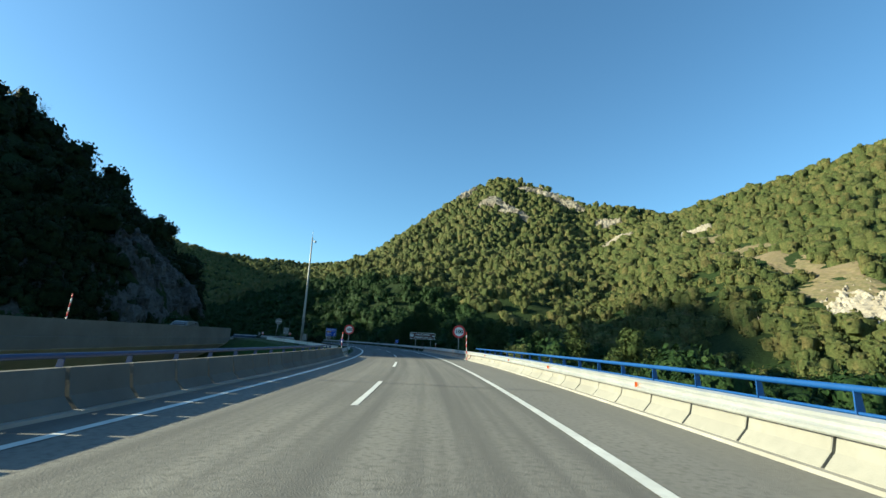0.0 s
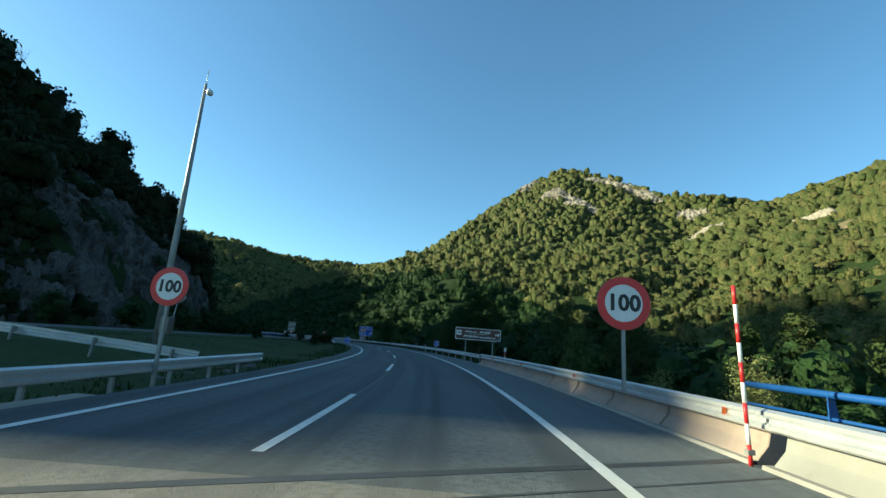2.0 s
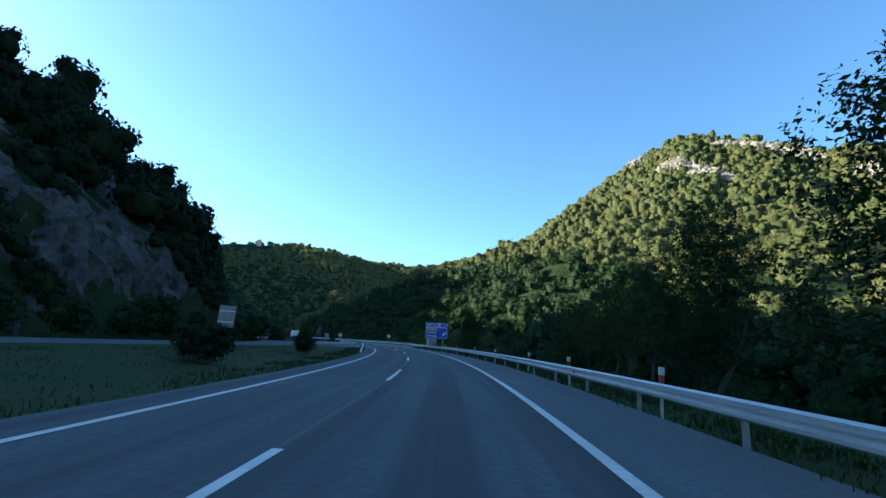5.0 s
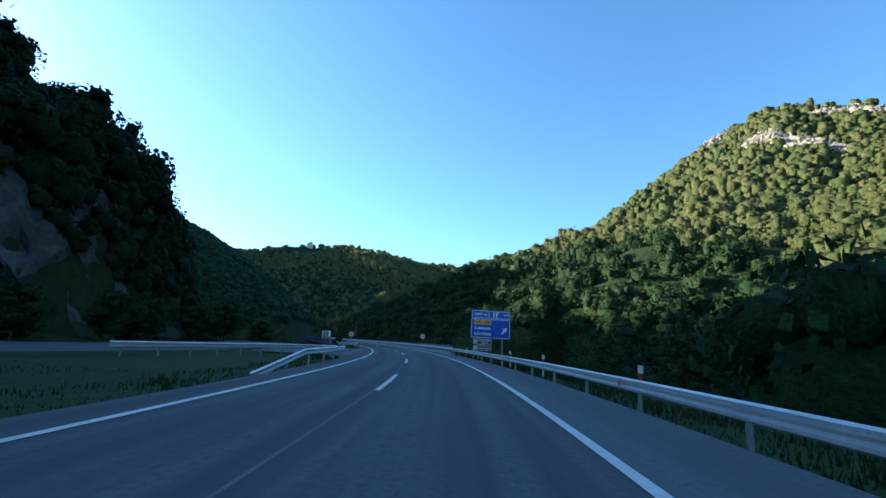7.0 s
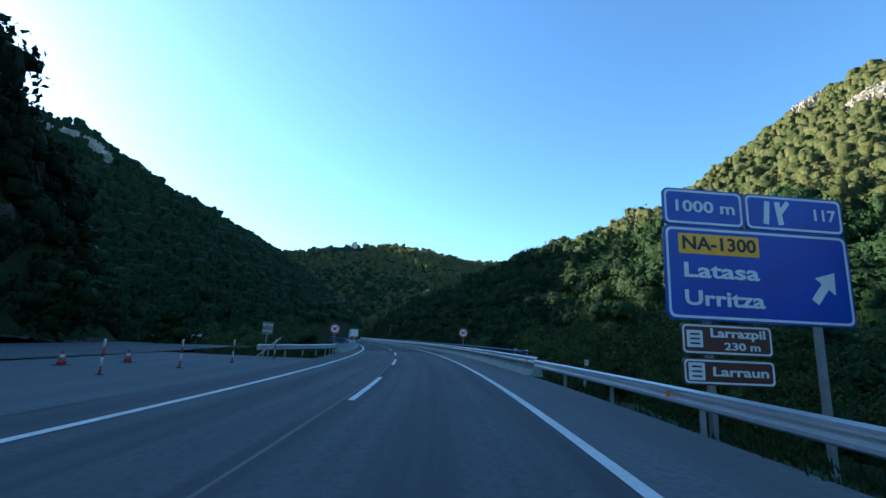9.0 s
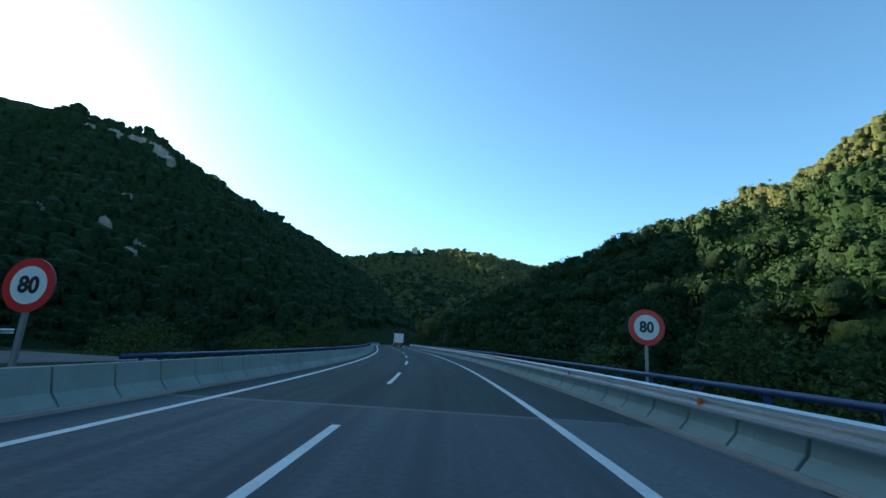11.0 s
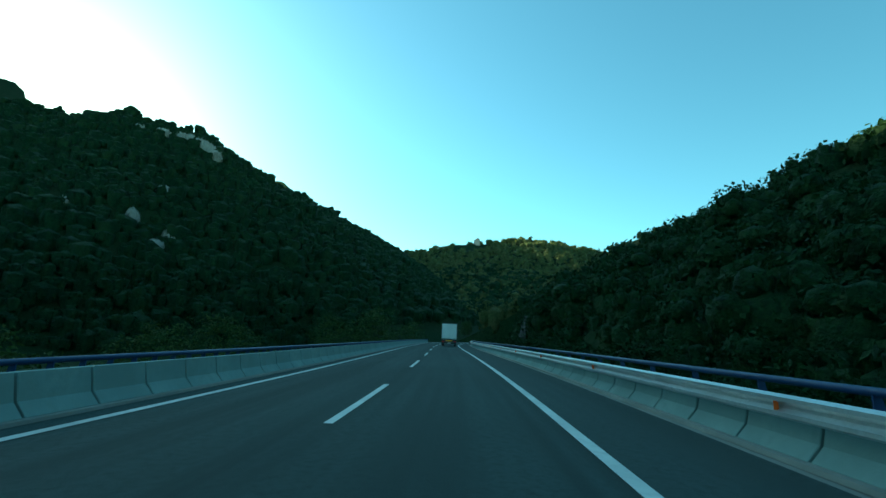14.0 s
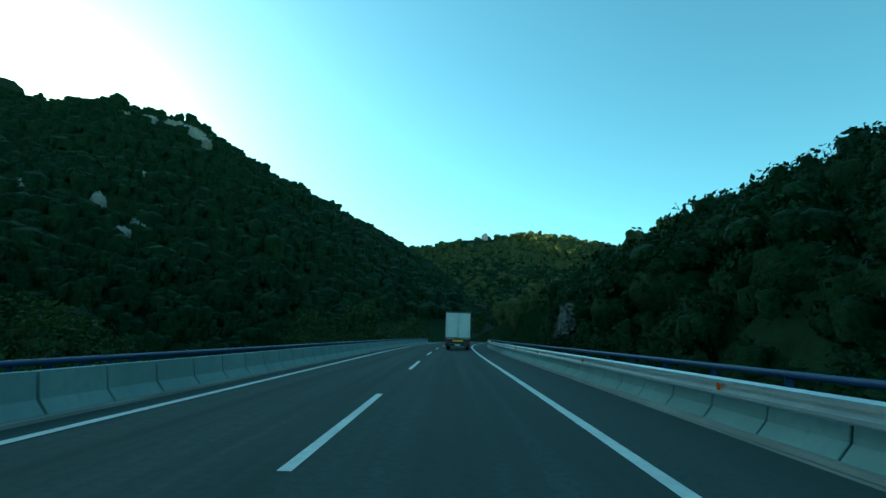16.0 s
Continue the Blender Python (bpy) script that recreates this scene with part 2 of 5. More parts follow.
def road_coords(x, y):
    """Distance along and to the right of the road for arrays of places."""
    x = np.asarray(x, float); y = np.asarray(y, float)
    sx, sy, ss, st = _x[::4], _y[::4], _s[::4], _th[::4]
    best = np.full(x.shape, 1e18); s = np.zeros(x.shape); lat = np.zeros(x.shape)
    for a, b, c, t in zip(sx, sy, ss, st):
        dx, dy = x - a, y - b
        d = dx * dx + dy * dy
        k = d < best
        best = np.where(k, d, best)
        s = np.where(k, c + (-np.sin(t) * dx + np.cos(t) * dy), s)
        lat = np.where(k, np.cos(t) * dx + np.sin(t) * dy, lat)
    return s, lat


def sweep(name, s0, s1, profile, material, step=2.0, smooth=False, closed=False, lat_of=None, z_of=None, caps=True):
    """Pulls a profile of (lat, z) along the road."""
    n = max(2, int(round((s1 - s0) / step)) + 1)
    verts, faces = [], []
    k = len(profile)
    for i in range(n):
        s = s0 + (s1 - s0) * i / (n - 1)
        dl = lat_of(s) if lat_of else 0.0
        dz = z_of(s) if z_of else 0.0
        for lat, z in profile:
            verts.append(road(s, lat + dl, z + dz))
    m = k if closed else k - 1
    for i in range(n - 1):
        for j in range(m):
            j2 = (j + 1) % k
            faces.append((i * k + j, i * k + j2, (i + 1) * k + j2, (i + 1) * k + j))
    if closed and caps:
        faces.append(tuple(range(k))[::-1])
        faces.append(tuple(range((n - 1) * k, n * k)))
    return mesh_of(name, verts, faces, material, smooth)


# ---- the shape of the land ----
def ridge(x, y, crest, slope, foot=0.0):
    """Height of a ridge: the crest's height less slope times the distance from it."""
    best = np.full(np.shape(x), -1e9)
    for (ax, ay, ah), (bx, by, bh) in zip(crest[:-1], crest[1:]):
        dx, dy = bx - ax, by - ay
        t = np.clip(((x - ax) * dx + (y - ay) * dy) / (dx * dx + dy * dy), 0, 1)
        d = np.hypot(x - ax - t * dx, y - ay - t * dy)
        best = np.maximum(best, ah + t * (bh - ah) - slope * d + 3.0 - 3.0 * np.minimum(d / 12, 1))
    return best


EAST = ((208, 533, 149), (248, 456, 146), (310, 371, 160), (430, 300, 165), (560, 80, 150))
PEAK = ((-212, 372, 0), (-192, 392, 12), (-179, 413, 23), (-167, 434, 36), (-150, 462, 51), (-124, 517, 73), (-70, 590, 109), (-25, 640, 176), (0, 662, 206), (14, 664, 223),
        (50, 652, 229), (88, 640, 220), (136, 589, 176), (208, 533, 151))
# Unseen south end kept low so sunlight reaches the first bridge.
WEST = ((-560, -140, 50), (-590, 20, 105), (-618, 110, 174), (-645, 200, 193), (-648, 244, 194), (-642, 275, 210), (-636, 334, 210), (-650, 420, 168), (-690, 530, 166), (-830, 762, 157))
NORTH = ((-1050, 640, 190), (-830, 762, 162), (-819, 926, 206), (-704, 975, 205), (-681, 1234, 211), (-500, 1400, 221), (-250, 1500, 252), (100, 1450, 280))
# Added ridges, meant to stay hidden, shaped to cast the slopes' shadow edges.
SHADOW_RIDGE_WEST = ((-1700, -42, 430), (-1700, -30, 606), (-1700, 0, 622), (-1700, 42, 622), (-1700, 64, 606), (-1700, 80, 556), (-1700, 98, 533), (-1700, 122, 528), (-1700, 145, 549), (-1700, 165, 562), (-1700, 185, 571), (-1700, 280, 575),
            (-1700, 420, 558), (-1700, 600, 380))
SHADOW_RIDGE_NORTH = ((-2450, 420, 700), (-2450, 560, 770), (-2450, 1020, 778), (-2450, 1150, 655))
# South end of this crest is unseen, set to throw shade on the road.
CUT = ((-190, 54, 46.5), (-190, 63, 54), (-190, 82, 57.2), (-185, 97, 63), (-180, 107, 69), (-132, 138, 64), (-121, 170, 46), (-113, 192, 33), (-110, 206, 13), (-108, 216, 2))


def wobble(x, y, size, seed=0.0):
    """Smooth made-up unevenness, -1 to 1."""
    k = 2 * np.pi / size
    return (np.sin(k * (x + 0.37 * y) + seed) * np.cos(k * (0.8 * y - 0.5 * x) + 1.7 * seed)
            + 0.5 * np.sin(2.3 * k * (y - 0.4 * x) + 2 + seed) * np.cos(1.9 * k * (x + 0.2 * y) + seed)) / 1.5


def left_deck(s):
    """Height of the other carriageway."""
    return np.interp(s, [40, 102, 160, 215, 240, 262, 305], [0.55, 1.0, 0.6, 0.1, 0.03, 0.0, -1.2])


def land(x, y):
    x = np.asarray(x, float); y = np.asarray(y, float)
    big = np.maximum(np.maximum(ridge(x, y, EAST, 0.56), ridge(x, y, PEAK, 0.80)), np.maximum(ridge(x, y, WEST, 0.62), ridge(x, y, NORTH, 0.42)))
    big = np.maximum(big, np.maximum(ridge(x, y, SHADOW_RIDGE_WEST, 3.5), ridge(x, y, SHADOW_RIDGE_NORTH, 0.55)))
    low = ridge(x, y, PEAK, 0.50) - 32
    low = np.where(low > 45, 45 + (low - 45) * 0.75, low)
    big = np.maximum(big, low)
    big = big + 5 * wobble(x, y, 130, 1.0) * np.clip(big / 40, 0, 1) + 2.0 * wobble(x, y, 47, 3.0) * np.clip(big / 25, 0, 1)
    cut = ridge(x, y, CUT, 0.80)
    cut = np.where(cut < 16, 16 - (16 - cut) * 2.2, cut) + 1.2 * wobble(x, y, 19, 2.0)
    s, lat = road_coords(x, y)
    river = -9 + 1.0 * wobble(x, y, 60)
    mid = np.clip((s - 118) / 12, 0, 1) * np.clip((228 - s) / 14, 0, 1)
    bank = np.where(lat > 0, np.clip((lat - 8) / 8, 0, 1) * (-3.5 + 2.5 * mid) - np.clip((lat - 24) / 20, 0, 1) * 5, 0.0)
    flat = -0.14 + bank + np.where(lat < -7, np.clip((-lat - 7) / 6, 0, 1) * left_deck(s), 0)
    on = np.clip((s - 92) / 9, 0, 1) * np.clip((272 - s) / 10, 0, 1)
    on = np.where(lat < -27, np.clip((s - 84) / 20, 0, 1) * np.clip((300 - s) / 30, 0, 1) * np.clip((60 + lat) / 30, 0, 1), on)
    base = river + (flat - river) * on
    h = np.maximum(base, np.maximum(big, cut))
    road_clear = np.clip((np.abs(lat + 8) - 22) / 6, 0, 1)
    h = np.where((road_clear < 1) & (h > base) & (s < 470) & (s > -60), base + (h - base) * road_clear, h)
    return h
# ---- ground ----
def lines(lo, hi, dense_lo, dense_hi, fine, wide, far):
    a = [dense_lo]
    v = dense_lo
    st = fine
    while v < hi:
        st = fine if v < dense_hi else min(st * 1.12, wide)
        v += st
        a.append(v)
    v = dense_lo
    st = fine
    while v > lo:
        st = min(st * 1.12, wide)
        v -= st
        a.insert(0, v)
    return np.array([lo - far, lo - far / 2, lo - far / 5] + a + [hi + far / 5, hi + far / 2, hi + far])


gx = lines(-1200, 750, -240, 60, 3.5, 12.0, 2500)
gy = lines(-350, 1650, 20, 400, 3.5, 12.0, 2500)
X, Y = np.meshgrid(gx, gy)
Z = land(X, Y)
nx, ny = len(gx), len(gy)
idx = np.arange(nx * ny).reshape(ny, nx)
quads = np.stack([idx[:-1, :-1], idx[:-1, 1:], idx[1:, 1:], idx[1:, :-1]], -1).reshape(-1, 4)
cx = (X[:-1, :-1] + X[1:, 1:]).ravel() / 2
cy = (Y[:-1, :-1] + Y[1:, 1:]).ravel() / 2
cz = (Z[:-1, :-1] + Z[1:, 1:]).ravel() / 2
cs, cl = road_coords(cx, cy)
slots = np.where((cl > -30) & (cl < 14) & (cs > 80) & (cs < 290) & (cz < 2), 1, 0)
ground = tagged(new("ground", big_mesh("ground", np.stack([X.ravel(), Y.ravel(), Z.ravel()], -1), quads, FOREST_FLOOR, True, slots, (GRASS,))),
                "grassy verges and wooded valley floor and slopes", "ground", kind="structure")

# ---- road surfaces ----
def left_line(s):
    return float(np.interp(s, [60, 104, 140, 200, 230, 274, 300, 345], [-3.12, -3.3, -3.05, -3.12, -2.9, -2.8, -2.9, -3.05]))


def right_line(s):
    return float(np.interp(s, [60, 90, 104, 200, 275, 345], [4.18, 4.12, 4.28, 4.3, 4.3, 4.42]))


def lane_mid(s):
    return float(np.interp(s, [60, 90, 120, 200, 275, 345], [0.1, 0.05, 0.08, 0.2, 0.38, 0.52]))


def road_sheet(name, s0, s1, lats, zs, material, step=2.5):
    """A road surface with u along lat and v along s, in metres."""
    n = int((s1 - s0) / step) + 1
    ss = np.linspace(s0, s1, n)
    verts, uv = [], []
    for s in ss:
        la = lats(s) if callable(lats) else lats
        zz = zs(s) if callable(zs) else zs
        for l, z in zip(la, zz):
            verts.append(road(s, l, z))
            uv.append((l, s))
    k = len(la)
    faces = [(i * k + j, i * k + j + 1, (i + 1) * k + j + 1, (i + 1) * k + j) for i in range(n - 1) for j in range(k - 1)]
    me = mesh_of(name, verts, faces, material)
    lay = me.uv_layers.new(name="along")
    for lp in me.loops:
        lay.data[lp.index].uv = uv[lp.vertex_index]
    return me


def asphalt_mat(name, c0, c1, c2):
    """Asphalt with polished wheel paths, drag streaks along the road, blotches and stone grain."""
    m = mat(name, c0, 0.9, second=c1, scale=0.16, fine=9, third=tuple(c * 0.5 for c in c0), bump=0.008, bump_scale=45, spec=0.22)
    nt = m.node_tree
    b = nt.nodes["Principled BSDF"]
    uv = nt.nodes.new("ShaderNodeUVMap")
    uv.uv_map = "along"
    mp = nt.nodes.new("ShaderNodeMapping")
    mp.inputs["Scale"].default_value = (2.2, 0.035, 1)
    nt.links.new(uv.outputs["UV"], mp.inputs["Vector"])
    streak = nt.nodes.new("ShaderNodeTexNoise")
    streak.inputs["Scale"].default_value = 1.0
    streak.inputs["Detail"].default_value = 5.0
    nt.links.new(mp.outputs["Vector"], streak.inputs["Vector"])
    sep = nt.nodes.new("ShaderNodeSeparateXYZ")
    nt.links.new(uv.outputs["UV"], sep.inputs["Vector"])
    wave = nt.nodes.new("ShaderNodeMath")
    wave.operation = "SINE"
    mul = nt.nodes.new("ShaderNodeMath")
    mul.operation = "MULTIPLY_ADD"
    mul.inputs[1].default_value, mul.inputs[2].default_value = 2 * math.pi / 1.9, 0.9
    nt.links.new(sep.outputs["X"], mul.inputs[0])
    nt.links.new(mul.outputs["Value"], wave.inputs[0])
    add = nt.nodes.new("ShaderNodeMath")
    add.operation = "MULTIPLY_ADD"
    add.inputs[1].default_value = 0.09
    nt.links.new(wave.outputs["Value"], add.inputs[0])
    nt.links.new(streak.outputs["Fac"], add.inputs[2])
    rg = nt.nodes.new("ShaderNodeMapRange")
    rg.inputs["From Min"].default_value, rg.inputs["From Max"].default_value = 0.38, 0.66
    nt.links.new(add.outputs["Value"], rg.inputs["Value"])
    old = b.inputs["Base Color"].links[0].from_socket
    x = nt.nodes.new("ShaderNodeMix")
    x.data_type = "RGBA"
    nt.links.new(rg.outputs["Result"], x.inputs[0])
    nt.links.new(old, x.inputs[6])
    x.inputs[7].default_value = (*c2, 1)
    nt.links.new(x.outputs[2], b.inputs["Base Color"])
    return m


# Blue skylight of the shaded road is put into these base colours.
LANE_ASPHALT = asphalt_mat("lane_asphalt", (0.105, 0.116, 0.122), (0.084, 0.093, 0.098), (0.060, 0.066, 0.070))
SHOULDER_ASPHALT = asphalt_mat("shoulder_asphalt", (0.126, 0.138, 0.143), (0.107, 0.117, 0.122), (0.096, 0.105, 0.109))


# Paler and warmer copy: sunlight on the first bridge is put into the colour.
SUNLIT_BRIDGE_ASPHALT = asphalt_mat("sunlit_bridge_asphalt", (0.190, 0.181, 0.162), (0.155, 0.148, 0.135), (0.113, 0.108, 0.100))
SUNLIT_BRIDGE_SHOULDER = asphalt_mat("sunlit_bridge_shoulder", (0.190, 0.181, 0.162), (0.163, 0.156, 0.143), (0.146, 0.140, 0.128))
# Dark teal base stands for the camera's colour cast on the shaded bridge.
BRIDGE_ASPHALT = asphalt_mat("bridge_asphalt", (0.055, 0.073, 0.069), (0.045, 0.059, 0.056), (0.032, 0.042, 0.040))
BRIDGE_SHOULDER = asphalt_mat("bridge_shoulder_asphalt", (0.052, 0.066, 0.063), (0.045, 0.057, 0.054), (0.040, 0.050, 0.047))


def right_edge(s):
    return float(np.interp(s, [0, 128, 236, 246], [6.95, 6.9, 6.7, 6.5]))


for s0, s1, m0, m1, lab in ((-110, 99.4, SUNLIT_BRIDGE_ASPHALT, SUNLIT_BRIDGE_SHOULDER, "sunlit-toned pale asphalt"), (99.4, 266, LANE_ASPHALT, SHOULDER_ASPHALT, "grey asphalt"), (266, 560, BRIDGE_ASPHALT, BRIDGE_SHOULDER, "dark teal-toned asphalt")):
    tagged(new("road", road_sheet("road", s0, s1, (-4.35, -3.2, -1.6, 0.0, 2.0, 4.0, 4.25), (0.0, 0.005, 0.012, 0.02, 0.015, 0.006, 0.005), m0)),
           lab + " carriageway with two lanes", "road", kind="structure")
    tagged(new("road_shoulder", road_sheet("road_shoulder", s0, s1, lambda s: (4.24, 5.2, right_edge(s) + 0.1), (0.009, 0.004, -0.004), m1)),
           lab + " hard shoulder beside the lanes", "road shoulder", kind="structure")


def left_edge(s):
    """Near edge of the other carriageway."""
    return float(np.interp(s, [0, 105, 150, 195, 222, 250, 300], [-15.2, -15.2, -16.5, -14.5, -12.4, -13, -16]))


tagged(new("road_opposite", road_sheet("road_opposite", -110, 288, lambda s: (left_edge(s) - 9.5, left_edge(s) - 4, left_edge(s)),
                                       lambda s: (float(left_deck(s)) + 0.03,) * 3, LANE_ASPHALT)),
       "asphalt carriageway for the opposite direction", "road", kind="structure")
tagged(new("median_crossing", road_sheet("median_crossing", 221, 247, lambda s: (left_edge(s) - 0.2, -9, -4.3), (0.016, 0.012, 0.008), SHOULDER_ASPHALT)),
       "paved gap in the median between the carriageways", "road", kind="structure")

tagged(new("road_verge", sweep("road_verge", 104, 222, [(-0.05, 0.02), (0.5, -0.05), (1.4, -0.3)], GRASS, 3.0, lat_of=left_edge, z_of=lambda s: float(left_deck(s)))),
       "narrow grass verge beside the opposite carriageway", "verge", kind="structure")

# bridge decks
for s0, s1, lo, hi in ((-110, 103.8, -4.9, 7.9), (262, 470, -4.9, 7.2)):
    tagged(new("bridge_deck", sweep("bridge_deck", s0, s1, [(lo, -0.02), (hi, -0.02), (hi, -0.4), (hi - 2.5, -1.7), (lo + 2.5, -1.7), (lo, -0.4)], CONCRETE_DARK, 4, closed=True)),
           "concrete bridge deck carrying the carriageway", "bridge", kind="structure")
tagged(new("bridge_deck", sweep("bridge_deck", -110, 104, [(-26, 0), (-15.1, 0), (-15.1, -0.55), (-17, -1.9), (-24, -1.9), (-26, -0.55)], CONCRETE_DARK, 4, closed=True,
                                z_of=lambda s: float(left_deck(s)))),
       "concrete deck of the opposite carriageway's bridge", "bridge", kind="structure")

# markings
for lat_of, wd in ((left_line, 0.085), (right_line, 0.1)):
    tagged(new("edge_line", sweep("edge_line", -100, 540, [(-wd, 0.016), (wd, 0.016)], PAINT, 2.5, lat_of=lat_of)),
           "solid white edge line painted on the asphalt", "road marking", kind="structure")
ends = [75.2 + 15.6 * k for k in range(-8, 5)] + [137.6 + 16.4 * k for k in range(1, 7)] + [236 + 13.94 * k for k in range(1, 5)] + [305.7 + 13.9 * k for k in range(0, 12)]
for e in ends:
    tagged(new("lane_dash", sweep("lane_dash", e - 6.1, e, [(-0.075, 0.026), (0.075, 0.026)], PAINT, 1.5, lat_of=lane_mid)),
           "white painted dash between the two lanes", "road marking", kind="structure")
SEAM = mat("tar_seam", (0.03, 0.03, 0.03), 0.6, second=(0.045, 0.045, 0.043), scale=1.0, fine=9)
tagged(new("tar_seam", sweep("tar_seam", 104, 256, [(-0.03, 0.0235), (0.03, 0.0235)], SEAM, 2.0, lat_of=lambda s: 0.12 + 0.04 * math.sin(s * 0.35))),
       "dark tar seam along the middle of the asphalt", "road seam", kind="structure")


def cross_band(s, w, material, label, z=0.0235, skew=0.0, lo=-4.3, hi=6.0):
    lats = [l for l in (-4.3, -1.6, 0.0, 2.0, 4.0, 5.2, 6.8) if lo < l < hi]
    lats = [lo] + lats + [hi]
    rise = [float(np.interp(l, (-4.35, -1.6, 0.0, 2.0, 4.0, 5.2, 7.0), (0.0, 0.012, 0.02, 0.015, 0.007, 0.004, -0.004))) for l in lats]
    verts = [road(s + skew * l + d, l, r + z - 0.0195) for d in (0.0, w) for l, r in zip(lats, rise)]
    n = len(lats)
    me = mesh_of("road_joint", verts, [(i, i + 1, n + i + 1, n + i) for i in range(n - 1)], material)
    lay = me.uv_layers.new(name="along")
    for lp in me.loops:
        lay.data[lp.index].uv = (lats[lp.vertex_index % n], s + (w if lp.vertex_index >= n else 0.0))
    tagged(new("road_joint", me), label, "road joint", kind="structure")


cross_band(74.6, 0.10, SEAM, "dark bridge joint across the asphalt")
cross_band(99.0, 0.2, SEAM, "dark bridge joint running askew across the asphalt", skew=0.42, hi=6.7)
cross_band(98.2, 0.06, SEAM, "thin dark seam beside the bridge joint", skew=0.42, hi=6.7)
cross_band(266.0, 0.3, SEAM, "dark bridge joint across the asphalt")
cross_band(277.9, 2.4, BRIDGE_SHOULDER, "paler asphalt patch in the inner lane of the bridge", z=0.0265, lo=-2.4, hi=0.1)
cross_band(287.6, 7.0, BRIDGE_SHOULDER, "paler asphalt patch laid across the bridge")
cross_band(331.8, 1.6, BRIDGE_SHOULDER, "paler asphalt strip laid across the bridge")
cross_band(373.0, 1.6, BRIDGE_SHOULDER, "paler asphalt strip laid across the bridge")

# ---- concrete barriers ----
def module_bm(length, side, height, base, g=0.032):
    """A safety-shape concrete module along y; side +1: its sloping face looks to -x."""
    prof = [(0, 0), (0.0, 0.07), (0.17, 0.27), (0.25, height), (0.41, height), (0.52, 0.3), (base, 0.0)]
    bm = bmesh.new()
    rings = []
    for y, k in ((g, 0.012), (g + 0.014, 0.0), (length - g - 0.014, 0.0), (length - g, 0.012)):
        rings.append([bm.verts.new((side * (x + (k if i in (1, 2, 3) else -k if i in (4, 5) else 0)), y, z - (k if z == height else 0))) for i, (x, z) in enumerate(prof)])
    for a, b in zip(rings[:-1], rings[1:]):
        for i in range(len(prof) - 1):
            bm.faces.new((a[i], a[i + 1], b[i + 1], b[i]))
    bm.faces.new(rings[0])
    bm.faces.new(rings[-1])
    return bm


def barrier(s0, s1, lat_of, side, length, height, material, label, gap=0.032):
    name = "concrete_barrier"
    top = new(name)
    top.matrix_world = road_frame(s0, lat_of(s0), 0.0)
    tagged(top, label, "barrier")
    me = bm_mesh("barrier_module", module_bm(length, side, height, 0.6, gap), material)
    inv = top.matrix_world.inverted()
    n = int((s1 - s0) / length)
    for i in range(n):
        s = s0 + i * length
        p0, p1 = road(s, lat_of(s), 0.0), road(s + length, lat_of(s + length), 0.0)
        d = p1 - p0
        m = Matrix.Translation(p0) @ Matrix.Rotation(math.atan2(-d.x, d.y), 4, "Z") @ Matrix.Rotation(radians(random.uniform(-0.25, 0.25)), 4, "Z")
        ob = part("barrier_module", me, top)
        ob.matrix_local = inv @ m
    # low kerb at its foot
    part("kerb", rel_mesh(sweep("kerb", s0, s0 + n * length, [(-0.14 * side, -0.01), (-0.12 * side, 0.055), (0.03 * side, 0.06)], CONCRETE_DARK, 2.0, lat_of=lat_of), inv), top, "dirty concrete kerb")
    return top


def rel_mesh(me, inv):
    me.transform(inv)
    return me


W_BEAM = [(0.0, 0.0), (-0.055, 0.035), (-0.055, 0.085), (0.0, 0.13), (0.0, 0.17), (-0.055, 0.215), (-0.055, 0.265), (0.0, 0.30),
          (0.006, 0.30), (-0.048, 0.262), (-0.048, 0.218), (0.006, 0.172), (0.006, 0.128), (-0.048, 0.082), (-0.048, 0.038), (0.006, 0.0)]


